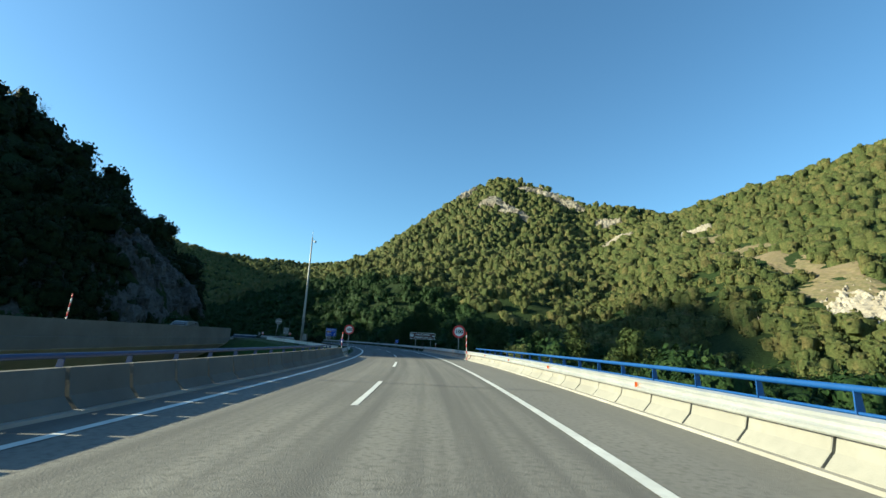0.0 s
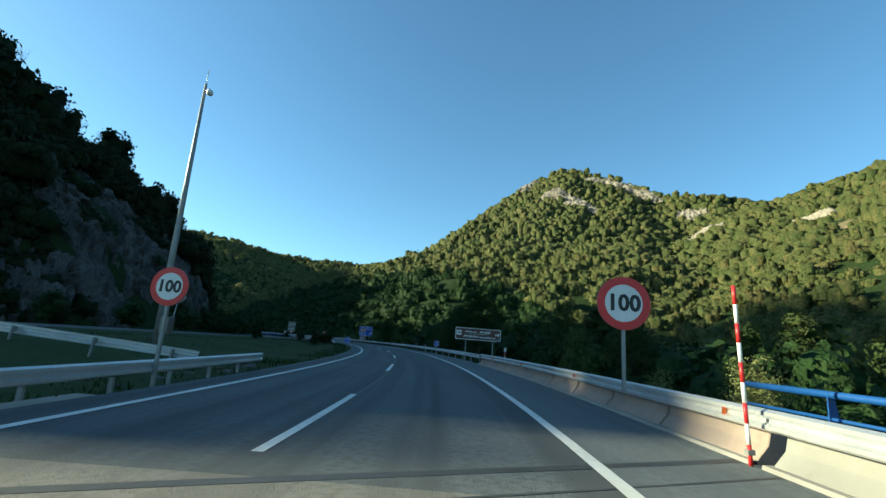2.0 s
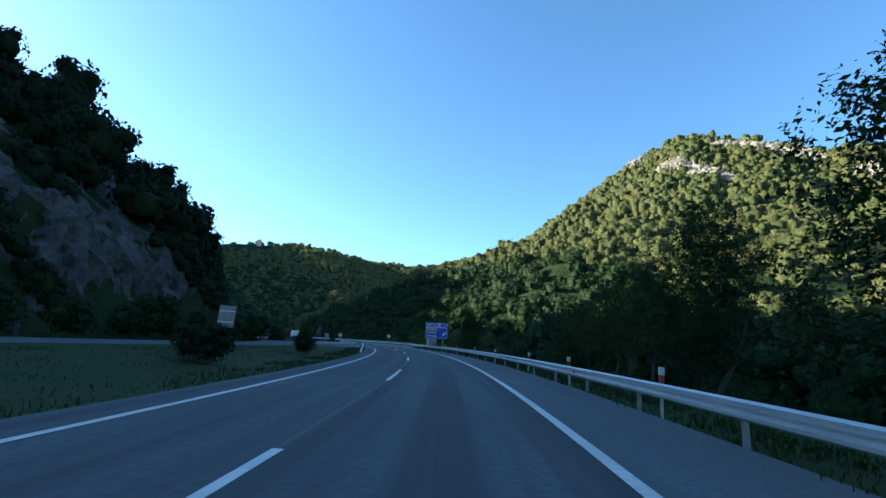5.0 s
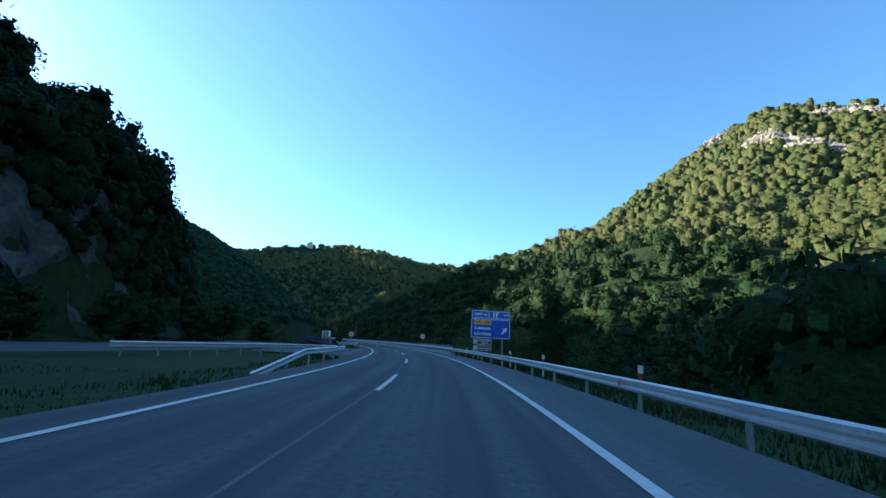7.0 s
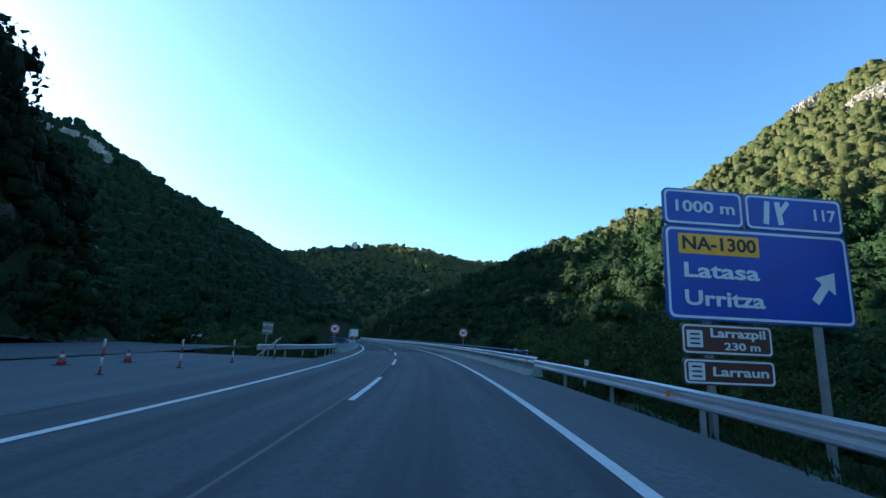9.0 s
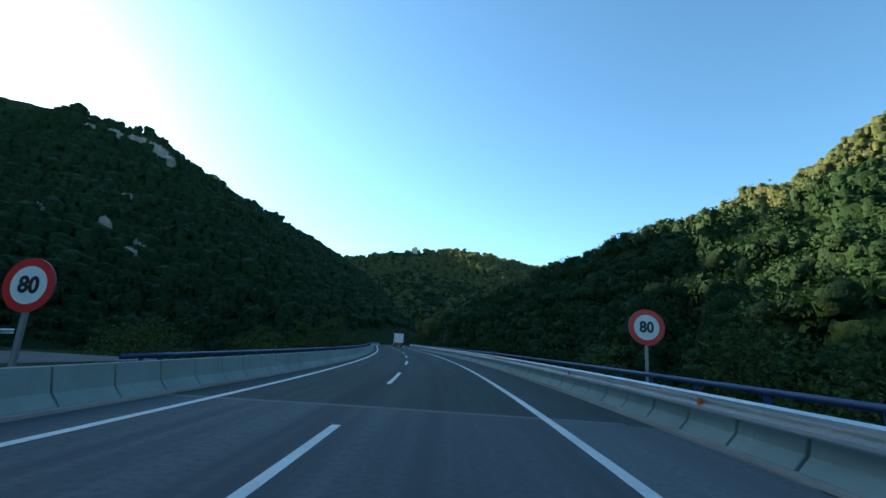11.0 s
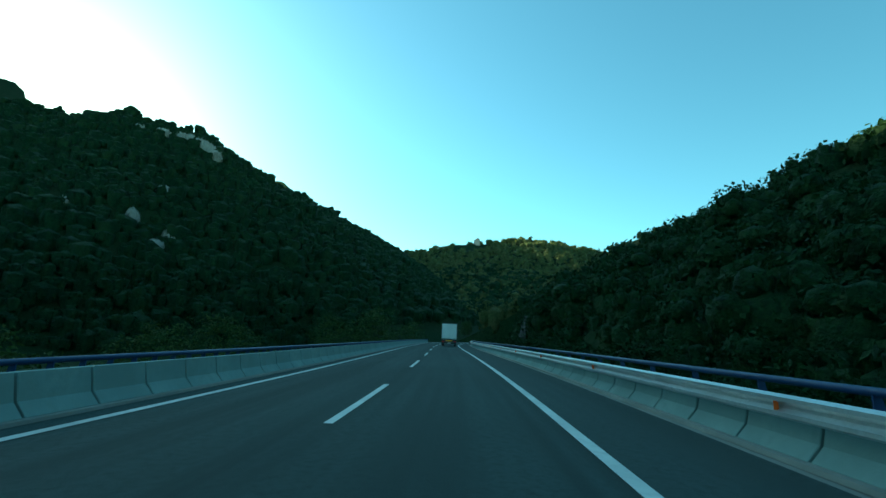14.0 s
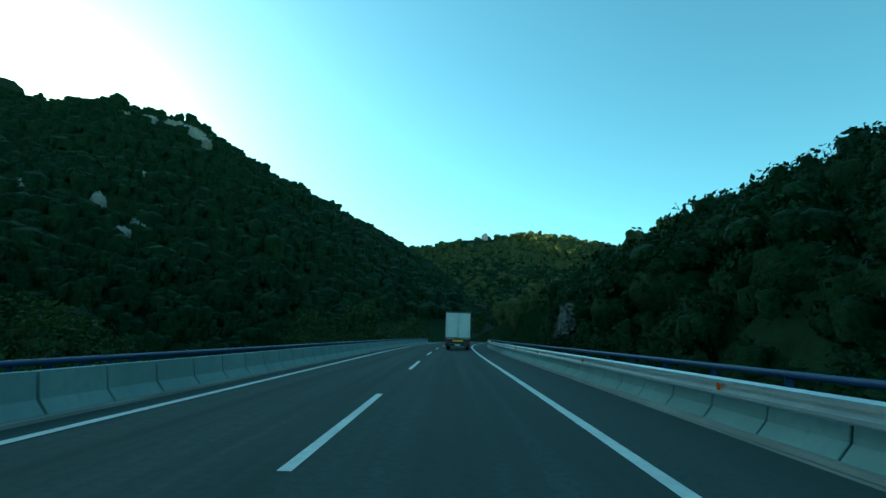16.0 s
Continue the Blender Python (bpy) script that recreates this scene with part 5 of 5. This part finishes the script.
woods("ivy", ivy, 1.1, 2.0, 70, 2, 2, LEAF_SHADED, "dark ivy and scrub over the steep bank, partly added to deepen its shade", 27, 0.14, 0.78)
d = from_road(cutwood)
for d0, d1, n, leaf, core in ((0, 72, 290, 0.09, 0.72), (72, 999, 90, 0.14, 0.76)):
    woods("cutting_wood", cutwood[(d >= d0) & (d < d1)], 2.6, 4.0, n, 2, 3, LEAF_SHADED, "dark trees and ivy over the rock cutting", 25 + n, leaf, core, -0.7, (0.9, 1.35), 0.7)


# ---- single trees ----
def tree_parts(seed, height, radius, trunk_h, leaves, leaf, tall=1.0, airy=0.0, n_lobes=13):
    """Meshes of a tree: trunk with limbs, and a crown of many leaf clumps on several lobes."""
    rng2 = np.random.default_rng(seed)
    tips = []
    bm = bmesh.new()

    def limb(p, d, length, r, depth):
        pts, rad = [Vector(p)], [r]
        d = Vector(d).normalized()
        for i in range(4):
            d = (d + Vector(rng2.normal(size=3)) * 0.13 + Vector((0, 0, 0.06))).normalized()
            pts.append(pts[-1] + d * length / 4)
            rad.append(r * (1 - 0.17 * (i + 1)))
        me = tube("limb", pts, rad, BARK, 6 if depth == 0 else 4)
        bm.from_mesh(me)
        bpy.data.meshes.remove(me)
        if depth < 2:
            for i in (2, 3, 4, 4):
                a = rng2.uniform(0, 6.28)
                dd = Vector((math.cos(a), math.sin(a), rng2.uniform(0.3, 1.0)))
                limb(pts[i], dd, length * rng2.uniform(0.45, 0.65), rad[i] * 0.55, depth + 1)
        else:
            tips.append(pts[-1])

    limb((0, 0, -0.4), (0, 0, 1), max(trunk_h * 1.9, height * 0.5), 0.015 * height + 0.03, 0)
    lobes = []
    for i in range(n_lobes):
        f = (i + 0.5) / n_lobes
        zc = trunk_h + (height - trunk_h) * (0.12 + 0.8 * f)
        prof = min(1, f / 0.22) ** 0.5 * (1 - 0.72 * max(0.0, (f - 0.22) / 0.78) ** 1.3)
        a = i * 2.4 + rng2.uniform(-0.4, 0.4)
        off = radius * 0.68 * prof * rng2.uniform(0.35, 1.1)
        r = radius * rng2.uniform(0.3, 0.5) * (0.6 + 0.4 * prof)
        lobes.append((off * math.cos(a), off * math.sin(a), zc, r, r * rng2.uniform(0.7, 1.0) * tall))
    q, nq = leaf_quads(rng2, lobes, leaves, leaf, 0.15, (0.35, 0.7), 14 if leaves > 3000 else 0)
    keep = rng2.uniform(size=len(q)) > airy
    sets = [(q[keep], nq[keep])]
    if airy < 0.05:
        sets += [blob_quads(l, rng2, 0.6) for l in lobes]
    V = np.concatenate([p[0] for p in sets]).reshape(-1, 3)
    N = np.concatenate([p[1] for p in sets]).reshape(-1, 3)
    trunk = bm_mesh("trunk", bm, BARK, True)
    return trunk, V, N


KINDS = {}


def make_kind(key, seed, height, radius, trunk_h, leaves, leaf, material, label, name="tree", tall=1.0, airy=0.0, n_lobes=13):
    trunk, V, N = tree_parts(seed, height, radius, trunk_h, leaves, leaf, tall, airy, n_lobes)
    crown = leafy("crown", V, N, material)
    KINDS[key] = (name, trunk, crown, label, height)


make_kind("great_ash", 8, 11.0, 3.8, 0.9, 40000, 0.066, LEAF_NEAR, "tall dark green ash tree with light showing through its crown", airy=0.05, n_lobes=30)
make_kind("fine_ash", 9, 10.0, 3.3, 1.6, 9000, 0.11, LEAF_GROVE, "green broadleaf tree with a dense low crown in the roadside row", airy=0.06, n_lobes=22)
make_kind("alder", 10, 10.0, 3.3, 0.8, 3600, 0.14, LEAF_NEAR, "dark alder on the river bank below the bridge", airy=0.06, n_lobes=20)
make_kind("ash", 1, 11.0, 3.5, 2.2, 2300, 0.21, LEAF_GROVE, "dark green broadleaf tree with a full crown beside the road")
make_kind("ash2", 2, 10.0, 3.2, 2.6, 2100, 0.21, LEAF_GROVE, "dark green broadleaf tree in the roadside row", airy=0.1)
make_kind("open", 3, 10.5, 3.6, 2.5, 2800, 0.18, LEAF_GROVE, "loose-crowned tree with sky showing through its leaves", airy=0.2)
make_kind("poplar", 4, 8.0, 2.1, 0.9, 3600, 0.1, LEAF_LIGHT, "pale yellow-green young poplar by the river", tall=1.5, airy=0.1)
# Same tree as poplar in darker green: the bridge's shade is coloured in.
make_kind("shaded_poplar", 4, 8.0, 2.1, 0.9, 3600, 0.1, LEAF_WILLOW, "green poplar in the shade beside the second bridge", tall=1.5, airy=0.1)
make_kind("willow", 5, 6.5, 3.0, 0.6, 4600, 0.1, LEAF_WILLOW, "soft green riverside willow with a rounded crown", airy=0.1)
make_kind("bush", 6, 2.0, 1.1, 0.15, 2200, 0.06, LEAF_SHADED, "dark rounded bush on the median grass", "bush")
make_kind("shrub", 7, 3.0, 1.8, 0.2, 1500, 0.1, LEAF_NEAR, "green shrub at the foot of the bank", "bush")


def plant(key, s, lat, scale=1.0, z=None, width=1.0, label=""):
    name, trunk, crown, lab, height = KINDS[key]
    p = road(s, lat)
    zz = float(land(np.array([p.x]), np.array([p.y]))[0]) if z is None else z
    top = tagged(new(name), label or lab, "bush" if name == "bush" else "tree", group="bushes" if name == "bush" else "roadside trees")
    top.matrix_world = Matrix.Translation((p.x, p.y, zz)) @ Matrix.Rotation(random.uniform(0, 6.28), 4, "Z") @ Matrix.Diagonal((scale * width, scale * width, scale, 1))
    part("trunk", trunk, top)
    part("crown", crown, top)
    return top


def top_at(key, s, lat, top_z, width=1.0):
    """Plants a tree so that its top comes at a height over the road."""
    p = road(s, lat)
    g = float(land(np.array([p.x]), np.array([p.y]))[0])
    plant(key, s, lat, (top_z - g) / KINDS[key][4], None, width)


for key, s, lat, top, w in (("great_ash", 154.5, 11.9, 9.9, 1.18), ("great_ash", 165.6, 12.2, 7.8, 0.9), ("fine_ash", 139, 17.5, 6.4, 1.0), ("ash", 141.5, 22, 6.8, 1.0), ("fine_ash", 146, 24, 6.2, 1.0), ("ash2", 134, 21, 6.0, 1.0),
                            ("fine_ash", 128, 18, 4.6, 1.1), ("ash", 150, 27, 5.6, 1.0), ("ash2", 158, 24, 4.8, 1.0), ("ash", 163, 22, 5.0, 1.0), ("fine_ash", 173, 13.6, 6.4, 0.85), ("ash2", 172, 22, 5.6, 1.0),
                            ("fine_ash", 178, 14.0, 6.2, 0.85), ("ash", 181, 20, 5.8, 1.0), ("ash2", 186, 24, 6.0, 1.0), ("fine_ash", 184, 14.5, 5.4, 0.9), ("fine_ash", 191, 15.5, 4.6, 1.0), ("ash", 192, 27, 5.6, 1.0), ("ash2", 198, 22, 5.0, 1.0),
                            ("ash2", 205, 28, 5.2, 1.1), ("ash", 212, 24, 4.4, 1.1), ("ash", 200, 34, 5.5, 1.2), ("ash2", 122, 22, 4.0, 1.1), ("ash2", 116, 25, 3.0, 1.1), ("ash", 126, 30, 5.6, 1.1), ("ash", 118, 34, 5.0, 1.1),
                            ("ash2", 109, 31, 2.0, 1.1), ("ash", 226, 28, 4.0, 1.2), ("great_ash", 227.5, 14.5, 8.3, 0.62)):
    top_at(key, s, lat, top, w)
for key, s, lat, top, w in (("poplar", 112, 14.5, 1.6, 1.3), ("poplar", 115, 16.5, 2.0, 1.2), ("poplar", 118, 14, 1.0, 1.3), ("poplar", 109, 18, 0.9, 1.3), ("poplar", 105, 17, 0.4, 1.2), ("willow", 124.8, 12.5, 3.2, 0.9),
                            ("willow", 253, 14.5, 4.2, 0.95), ("willow", 243, 15.2, 3.8, 1.0), ("willow", 247, 18, 4.4, 1.0), ("willow", 236, 15, 2.6, 1.0), ("willow", 263, 17, 3.4, 1.0), ("ash2", 262, 26, 3.6, 1.2), ("ash", 250, 28, 4.0, 1.2), ("ash2", 240, 27, 3.0, 1.2), ("ash", 272, 27, 4.0, 1.2), ("ash2", 280, 28, 4.0, 1.2), ("willow", 274, 18, 2.8, 1.1), ("willow", 249, 21, 4.2, 1.0), ("willow", 243, 18, 2.8, 1.0), ("willow", 256, 26, 4.4, 1.0), ("shaded_poplar", 258, 16, 3.6, 1.2), ("willow", 237, 22, 3.4, 1.2), ("willow", 230, 17, 2.0, 1.0),
                            ("willow", 268, 20, 2.2, 1.1), ("shaded_poplar", 292, 16, 2.6, 1.2), ("shaded_poplar", 285, 22, 5.5, 1.2),
                            ("willow", 455, -31, 10.8, 1.15), ("willow", 470, -24, 7.0, 1.2), ("shaded_poplar", 482, -6, 8.6, 1.6), ("willow", 490, 2, 8.0, 1.2), ("willow", 498, -14, 8.4, 1.2), ("shaded_poplar", 476, 8, 7.0, 1.6),
                            ("willow", 440, -38, 7.0, 1.2), ("willow", 300, -24, 1.6, 1.3), ("willow", 330, -22, 1.2, 1.3), ("willow", 316, -30, 3.0, 1.2), ("willow", 350, -26, 2.0, 1.2), ("willow", 372, -30, 3.5, 1.3)):
    top_at(key, s, lat, top, w)
for i, s in enumerate(range(298, 424, 6)):
    top_at("alder", s + random.uniform(-2, 2), random.uniform(13.5, 18), random.uniform(0.8, 3.2), 1.25)
for s, lat, sc, w in ((152.3, -8.9, 0.62, 1.0), (168.2, -8.0, 0.95, 1.25), (169.5, -9.6, 0.85, 1.2), (184.8, -8.0, 1.05, 0.8), (187, -8.8, 0.8, 0.9), (140, -13, 0.5, 1.2), (176, -12.4, 0.7, 1.2),
                      (262, -7.5, 0.8, 1.2), (265, -9, 1.0, 1.3), (268, -11, 1.0, 1.3)):
    plant("bush", s, lat, sc, None, w)
for s, lat, sc, w in ((196, -27.5, 1.2, 1.1), (203, -29, 1.6, 1.1), (211, -30, 1.9, 1.0), (219, -28, 1.4, 1.2), (228, -26, 1.5, 1.2), (237, -27, 1.7, 1.1), (246, -25, 1.5, 1.2), (255, -24, 1.8, 1.2), (264, -20, 1.7, 1.2),
                      (274, -15, 1.6, 1.2), (150, -28.5, 1.0, 1.3), (160, -28, 1.2, 1.2), (170, -28.5, 0.9, 1.3), (180, -28, 1.3, 1.2), (188, -27.5, 1.1, 1.2), (128, -29, 0.9, 1.3), (138, -30, 1.0, 1.2)):
    plant("shrub", s, lat, sc, None, w)

# bare-topped tree over the cutting
snag = tagged(new("tree"), "half-bare tree on the brow of the cutting", "tree", group="roadside trees")
sx, sy = -120.5, 156.0
snag.matrix_world = Matrix.Translation((sx, sy, float(land(np.array([sx]), np.array([sy]))[0])))
trunk, V, N = tree_parts(31, 12.0, 3.2, 4.5, 900, 0.11, airy=0.3)
part("trunk", trunk, snag)
part("crown", leafy("crown", V, N, LEAF_NEAR), snag)


# ---- grass ----
def grass(name, s0, s1, lat0, lat1, n, h_lo, h_hi, seed, label):
    rng3 = np.random.default_rng(seed)
    s = rng3.uniform(s0, s1, n)
    lat = rng3.uniform(lat0, lat1, n)
    th = np.interp(s, _s, _th)
    x = np.interp(s, _s, _x) + lat * np.cos(th)
    y = np.interp(s, _s, _y) + lat * np.sin(th)
    z = land(x, y)
    a = rng3.uniform(0, 6.28, n)
    h = rng3.uniform(h_lo, h_hi, n) * (0.7 + 0.6 * (wobble(x, y, 7.0) > 0))
    w = h * 0.35
    base = np.stack([x, y, z], -1)
    d = np.stack([np.cos(a), np.sin(a), 0 * a], -1)
    lean = rng3.normal(size=(n, 3)) * 0.25 * h[:, None]
    lean[:, 2] = h
    V = np.stack([base - d * w[:, None] * 0.5, base + d * w[:, None] * 0.5, base + d * w[:, None] * 0.12 + lean, base - d * w[:, None] * 0.12 + lean], 1).reshape(-1, 3)
    return tagged(new(name, big_mesh(name, V, np.arange(len(V)).reshape(-1, 4), GRASS_BLADE)), label, "grass", kind="stuff")


GRASS_BLADE = leaf_mat("grass_blades", (0.02, 0.042, 0.01), (0.028, 0.05, 0.013), (0.046, 0.056, 0.018), False, 0.3)
grass("grass", 113, 200, -14.5, -4.7, 20000, 0.03, 0.08, 41, "short uneven grass on the median")
grass("grass", 100, 221, -7.0, -4.8, 7000, 0.05, 0.16, 42, "rough grass under the median guardrail")
grass("grass", 131, 243, 6.75, 11.0, 16000, 0.05, 0.18, 43, "rough grass on the verge below the guardrail")
grass("grass", 247, 262, -12, -5.0, 3500, 0.08, 0.3, 44, "rough grass behind the median guardrail")
# ---- vehicles ----
def wheel(parent, x, y, r, w):
    tyre = part("wheel", tube("wheel", [(-w / 2, 0, 0), (-w / 2 + 0.03, 0, 0), (w / 2 - 0.03, 0, 0), (w / 2, 0, 0)], [r * 0.9, r, r, r * 0.9], TYRE, 24), parent, "black rubber tyre")
    tyre.matrix_local = pose(x, y, r)
    part("rim", tube("rim", [(-w / 2 - 0.01, 0, 0), (w / 2 + 0.01, 0, 0)], r * 0.55, STEEL, 18), tyre, "steel rim")
    return tyre


TYRE = mat("rubber", (0.018, 0.018, 0.018), 0.85, scale=6)
TRUCK_WHITE = mat("truck_box_white", (0.72, 0.72, 0.7), 0.45, second=(0.64, 0.64, 0.62), scale=0.8, fine=6)
TRUCK_DARK = mat("chassis_black", (0.02, 0.02, 0.022), 0.6, scale=3)
LAMP_RED = mat("lamp_red", (0.5, 0.01, 0.01), 0.25, scale=5)
GLASS_DARK = mat("tinted_glass", (0.015, 0.018, 0.02), 0.08, scale=3, spec=0.8)
truck = tagged(new("box_lorry"), "lorry with a white box body and dark chassis in its lane", "lorry")
truck.matrix_world = road_frame(382, 2.7, 0.02)
part("box_body", box("box_body", -1.25, 1.25, 0.0, 7.4, 1.15, 3.75, TRUCK_WHITE, 0.05), truck, "white box body")
for x in (-0.63, 0.63):
    part("rear_door", box("rear_door", x - 0.585, x + 0.585, -0.03, 0.0, 1.27, 3.62, TRUCK_WHITE, 0.012), truck, "pale rear door")
for x in (-0.08, 0.08, -1.05, 1.05):
    part("locking_bar", tube("locking_bar", [(x, -0.05, 1.22), (x, -0.05, 3.66)], 0.018, STEEL, 6), truck)
part("rear_frame", bm_mesh("rear_frame", box_bm(box_bm(box_bm(box_bm(bmesh.new(), -1.27, 1.27, -0.045, 0.0, 3.63, 3.76), -1.27, 1.27, -0.045, 0.0, 1.13, 1.25), -1.27, -1.2, -0.045, 0.0, 1.25, 3.63), 1.2, 1.27, -0.045, 0.0, 1.25, 3.63), SIGN_BACK), truck, "grey steel door frame")
part("chassis", box("chassis", -0.45, 0.45, 0.1, 9.2, 0.75, 1.12, TRUCK_DARK, 0.02), truck)
part("bumper", box("bumper", -1.2, 1.2, -0.02, 0.12, 0.42, 0.62, TRUCK_DARK, 0.02), truck)
part("rear_panel", box("rear_panel", -1.2, 1.2, 0.06, 0.16, 0.66, 1.1, TRUCK_DARK, 0.02), truck)
part("marking_plate", box("marking_plate", -0.55, 0.55, 0.02, 0.06, 0.84, 1.02, SIGN_YELLOW, 0.008), truck, "yellow rear marking plate")
part("registration_plate", box("registration_plate", -0.26, 0.26, -0.035, -0.02, 0.46, 0.57, SIGN_WHITE), truck)
for x in (-1.0, 1.0):
    part("tail_lamp", box("tail_lamp", x - 0.18, x + 0.18, 0.02, 0.06, 0.7, 0.82, LAMP_RED, 0.01), truck, "red tail lamp")
for x in (-1.0, 1.0):
    for y in (1.6, 2.9, 8.4):
        wheel(truck, x, y, 0.48, 0.32)
for x in (-1.05, 1.05):
    part("mudguard", box("mudguard", x - 0.18, x + 0.18, 0.75, 0.78, 0.35, 1.05, TRUCK_DARK, 0.01), truck)
part("cab", box("cab", -1.2, 1.2, 7.6, 9.6, 0.7, 3.2, TRUCK_WHITE, 0.12), truck, "white cab")
part("windscreen", box("windscreen", -1.1, 1.1, 9.58, 9.63, 1.8, 2.9, GLASS_DARK, 0.02), truck)
for x in (-1.42, 1.42):
    part("mirror", box("mirror", x - 0.12, x + 0.12, 9.3, 9.42, 1.9, 2.6, TRUCK_DARK, 0.03), truck)


def small_van(name, label, s, lat, z, paint):
    """A van or car that drives towards the camera."""
    top = tagged(new(name), label, "van" if name == "van" else "car")
    top.matrix_world = road_frame(s, lat, z) @ pose(0, 0, 0, 0, 0, 180)
    h = 1.95 if name == "van" else 1.5
    prof = [(-2.2, 0.35), (-2.25, 0.8), (-2.1, h - 0.1), (-1.9, h), (0.6, h), (0.9, h - 0.1), (1.45, 1.05), (2.1, 0.85), (2.25, 0.5), (2.2, 0.3)]
    bm = bmesh.new()
    rows = []
    for x in (-0.86, -0.8, 0.8, 0.86):
        k = 0.04 if abs(x) > 0.85 else 0
        rows.append([bm.verts.new((x * (0.86 if z2 > 1.2 else 1.0), y * (1 - k * 0.5), z2 - k * (z2 > 1))) for y, z2 in prof])
    for a, b in zip(rows[:-1], rows[1:]):
        for i in range(len(prof) - 1):
            bm.faces.new((a[i], a[i + 1], b[i + 1], b[i]))
        bm.faces.new((a[-1], a[0], b[0], b[-1]))
    bm.faces.new(rows[0])
    bm.faces.new(rows[-1])
    part("body", bm_mesh("body", bm, paint), top, "pale painted body")
    ws = part("windscreen", mesh_of("windscreen", [(-0.62, 1.4, 1.1), (0.62, 1.4, 1.1), (0.6, 0.93, h - 0.14), (-0.6, 0.93, h - 0.14), (-0.62, 1.43, 1.12), (0.62, 1.43, 1.12), (0.6, 0.97, h - 0.12), (-0.6, 0.97, h - 0.12)],
                                     [(4, 5, 6, 7), (3, 2, 1, 0), (0, 1, 5, 4), (2, 3, 7, 6)], GLASS_DARK), top, "dark windscreen")
    for x in (-0.755, 0.755):
        part("side_window", box("side_window", x - 0.012, x + 0.012, -1.6, 0.75, 1.22, h - 0.16, GLASS_DARK, 0.004), top)
    for x in (-0.62, 0.62):
        part("headlamp", box("headlamp", x - 0.17, x + 0.17, 2.12, 2.24, 0.62, 0.8, SIGN_WHITE, 0.03), top, "clear headlamp")
    for x in (-0.78, 0.78):
        for y in (-1.4, 1.4):
            wheel(top, x, y, 0.32, 0.2)


small_van("car", "pale car on the opposite bridge behind its parapet", 112, -22.5, 0.95, SIGN_BACK)

# ---- house on the far ridge ----
house = tagged(new("house"), "small pale house on the far wooded ridge", "house")
hz = float(land(np.array([-812.0]), np.array([922.0]))[0])
house.matrix_world = pose(-812, 922, hz + 6, 0, 0, -30) @ Matrix.Diagonal((0.75, 0.75, 0.75, 1))
WALL = mat("pale_render", (0.62, 0.5, 0.42), 0.9, second=(0.55, 0.44, 0.36), scale=0.3, fine=3)
ROOF = mat("roof_tiles", (0.34, 0.14, 0.08), 0.9, second=(0.28, 0.11, 0.07), scale=0.4, fine=4)
part("wall", box("wall", -13, 13, -6, 6, -12, 6, WALL, 0.05), house)
part("roof", mesh_of("roof", [(-13.6, -6.6, 5.8), (13.6, -6.6, 5.8), (13.6, 0, 9), (-13.6, 0, 9), (-13.6, 6.6, 5.8), (13.6, 6.6, 5.8), (-13.6, 0, 5.7), (13.6, 0, 5.7)],
                     [(0, 1, 2, 3), (3, 2, 5, 4), (0, 3, 4), (1, 5, 2), (0, 4, 5, 1)], ROOF), house)
for x in (-9, -4.5, 0, 4.5, 9):
    w = part("window", box("window", x - 0.8, x + 0.8, -6.06, -6.0, 2, 4, GLASS_DARK), house)
    part("frame", bm_mesh("frame", box_bm(box_bm(bmesh.new(), x - 0.9, x - 0.8, -6.1, -6.0, 1.9, 4.1), x + 0.8, x + 0.9, -6.1, -6.0, 1.9, 4.1), SIGN_WHITE), w)
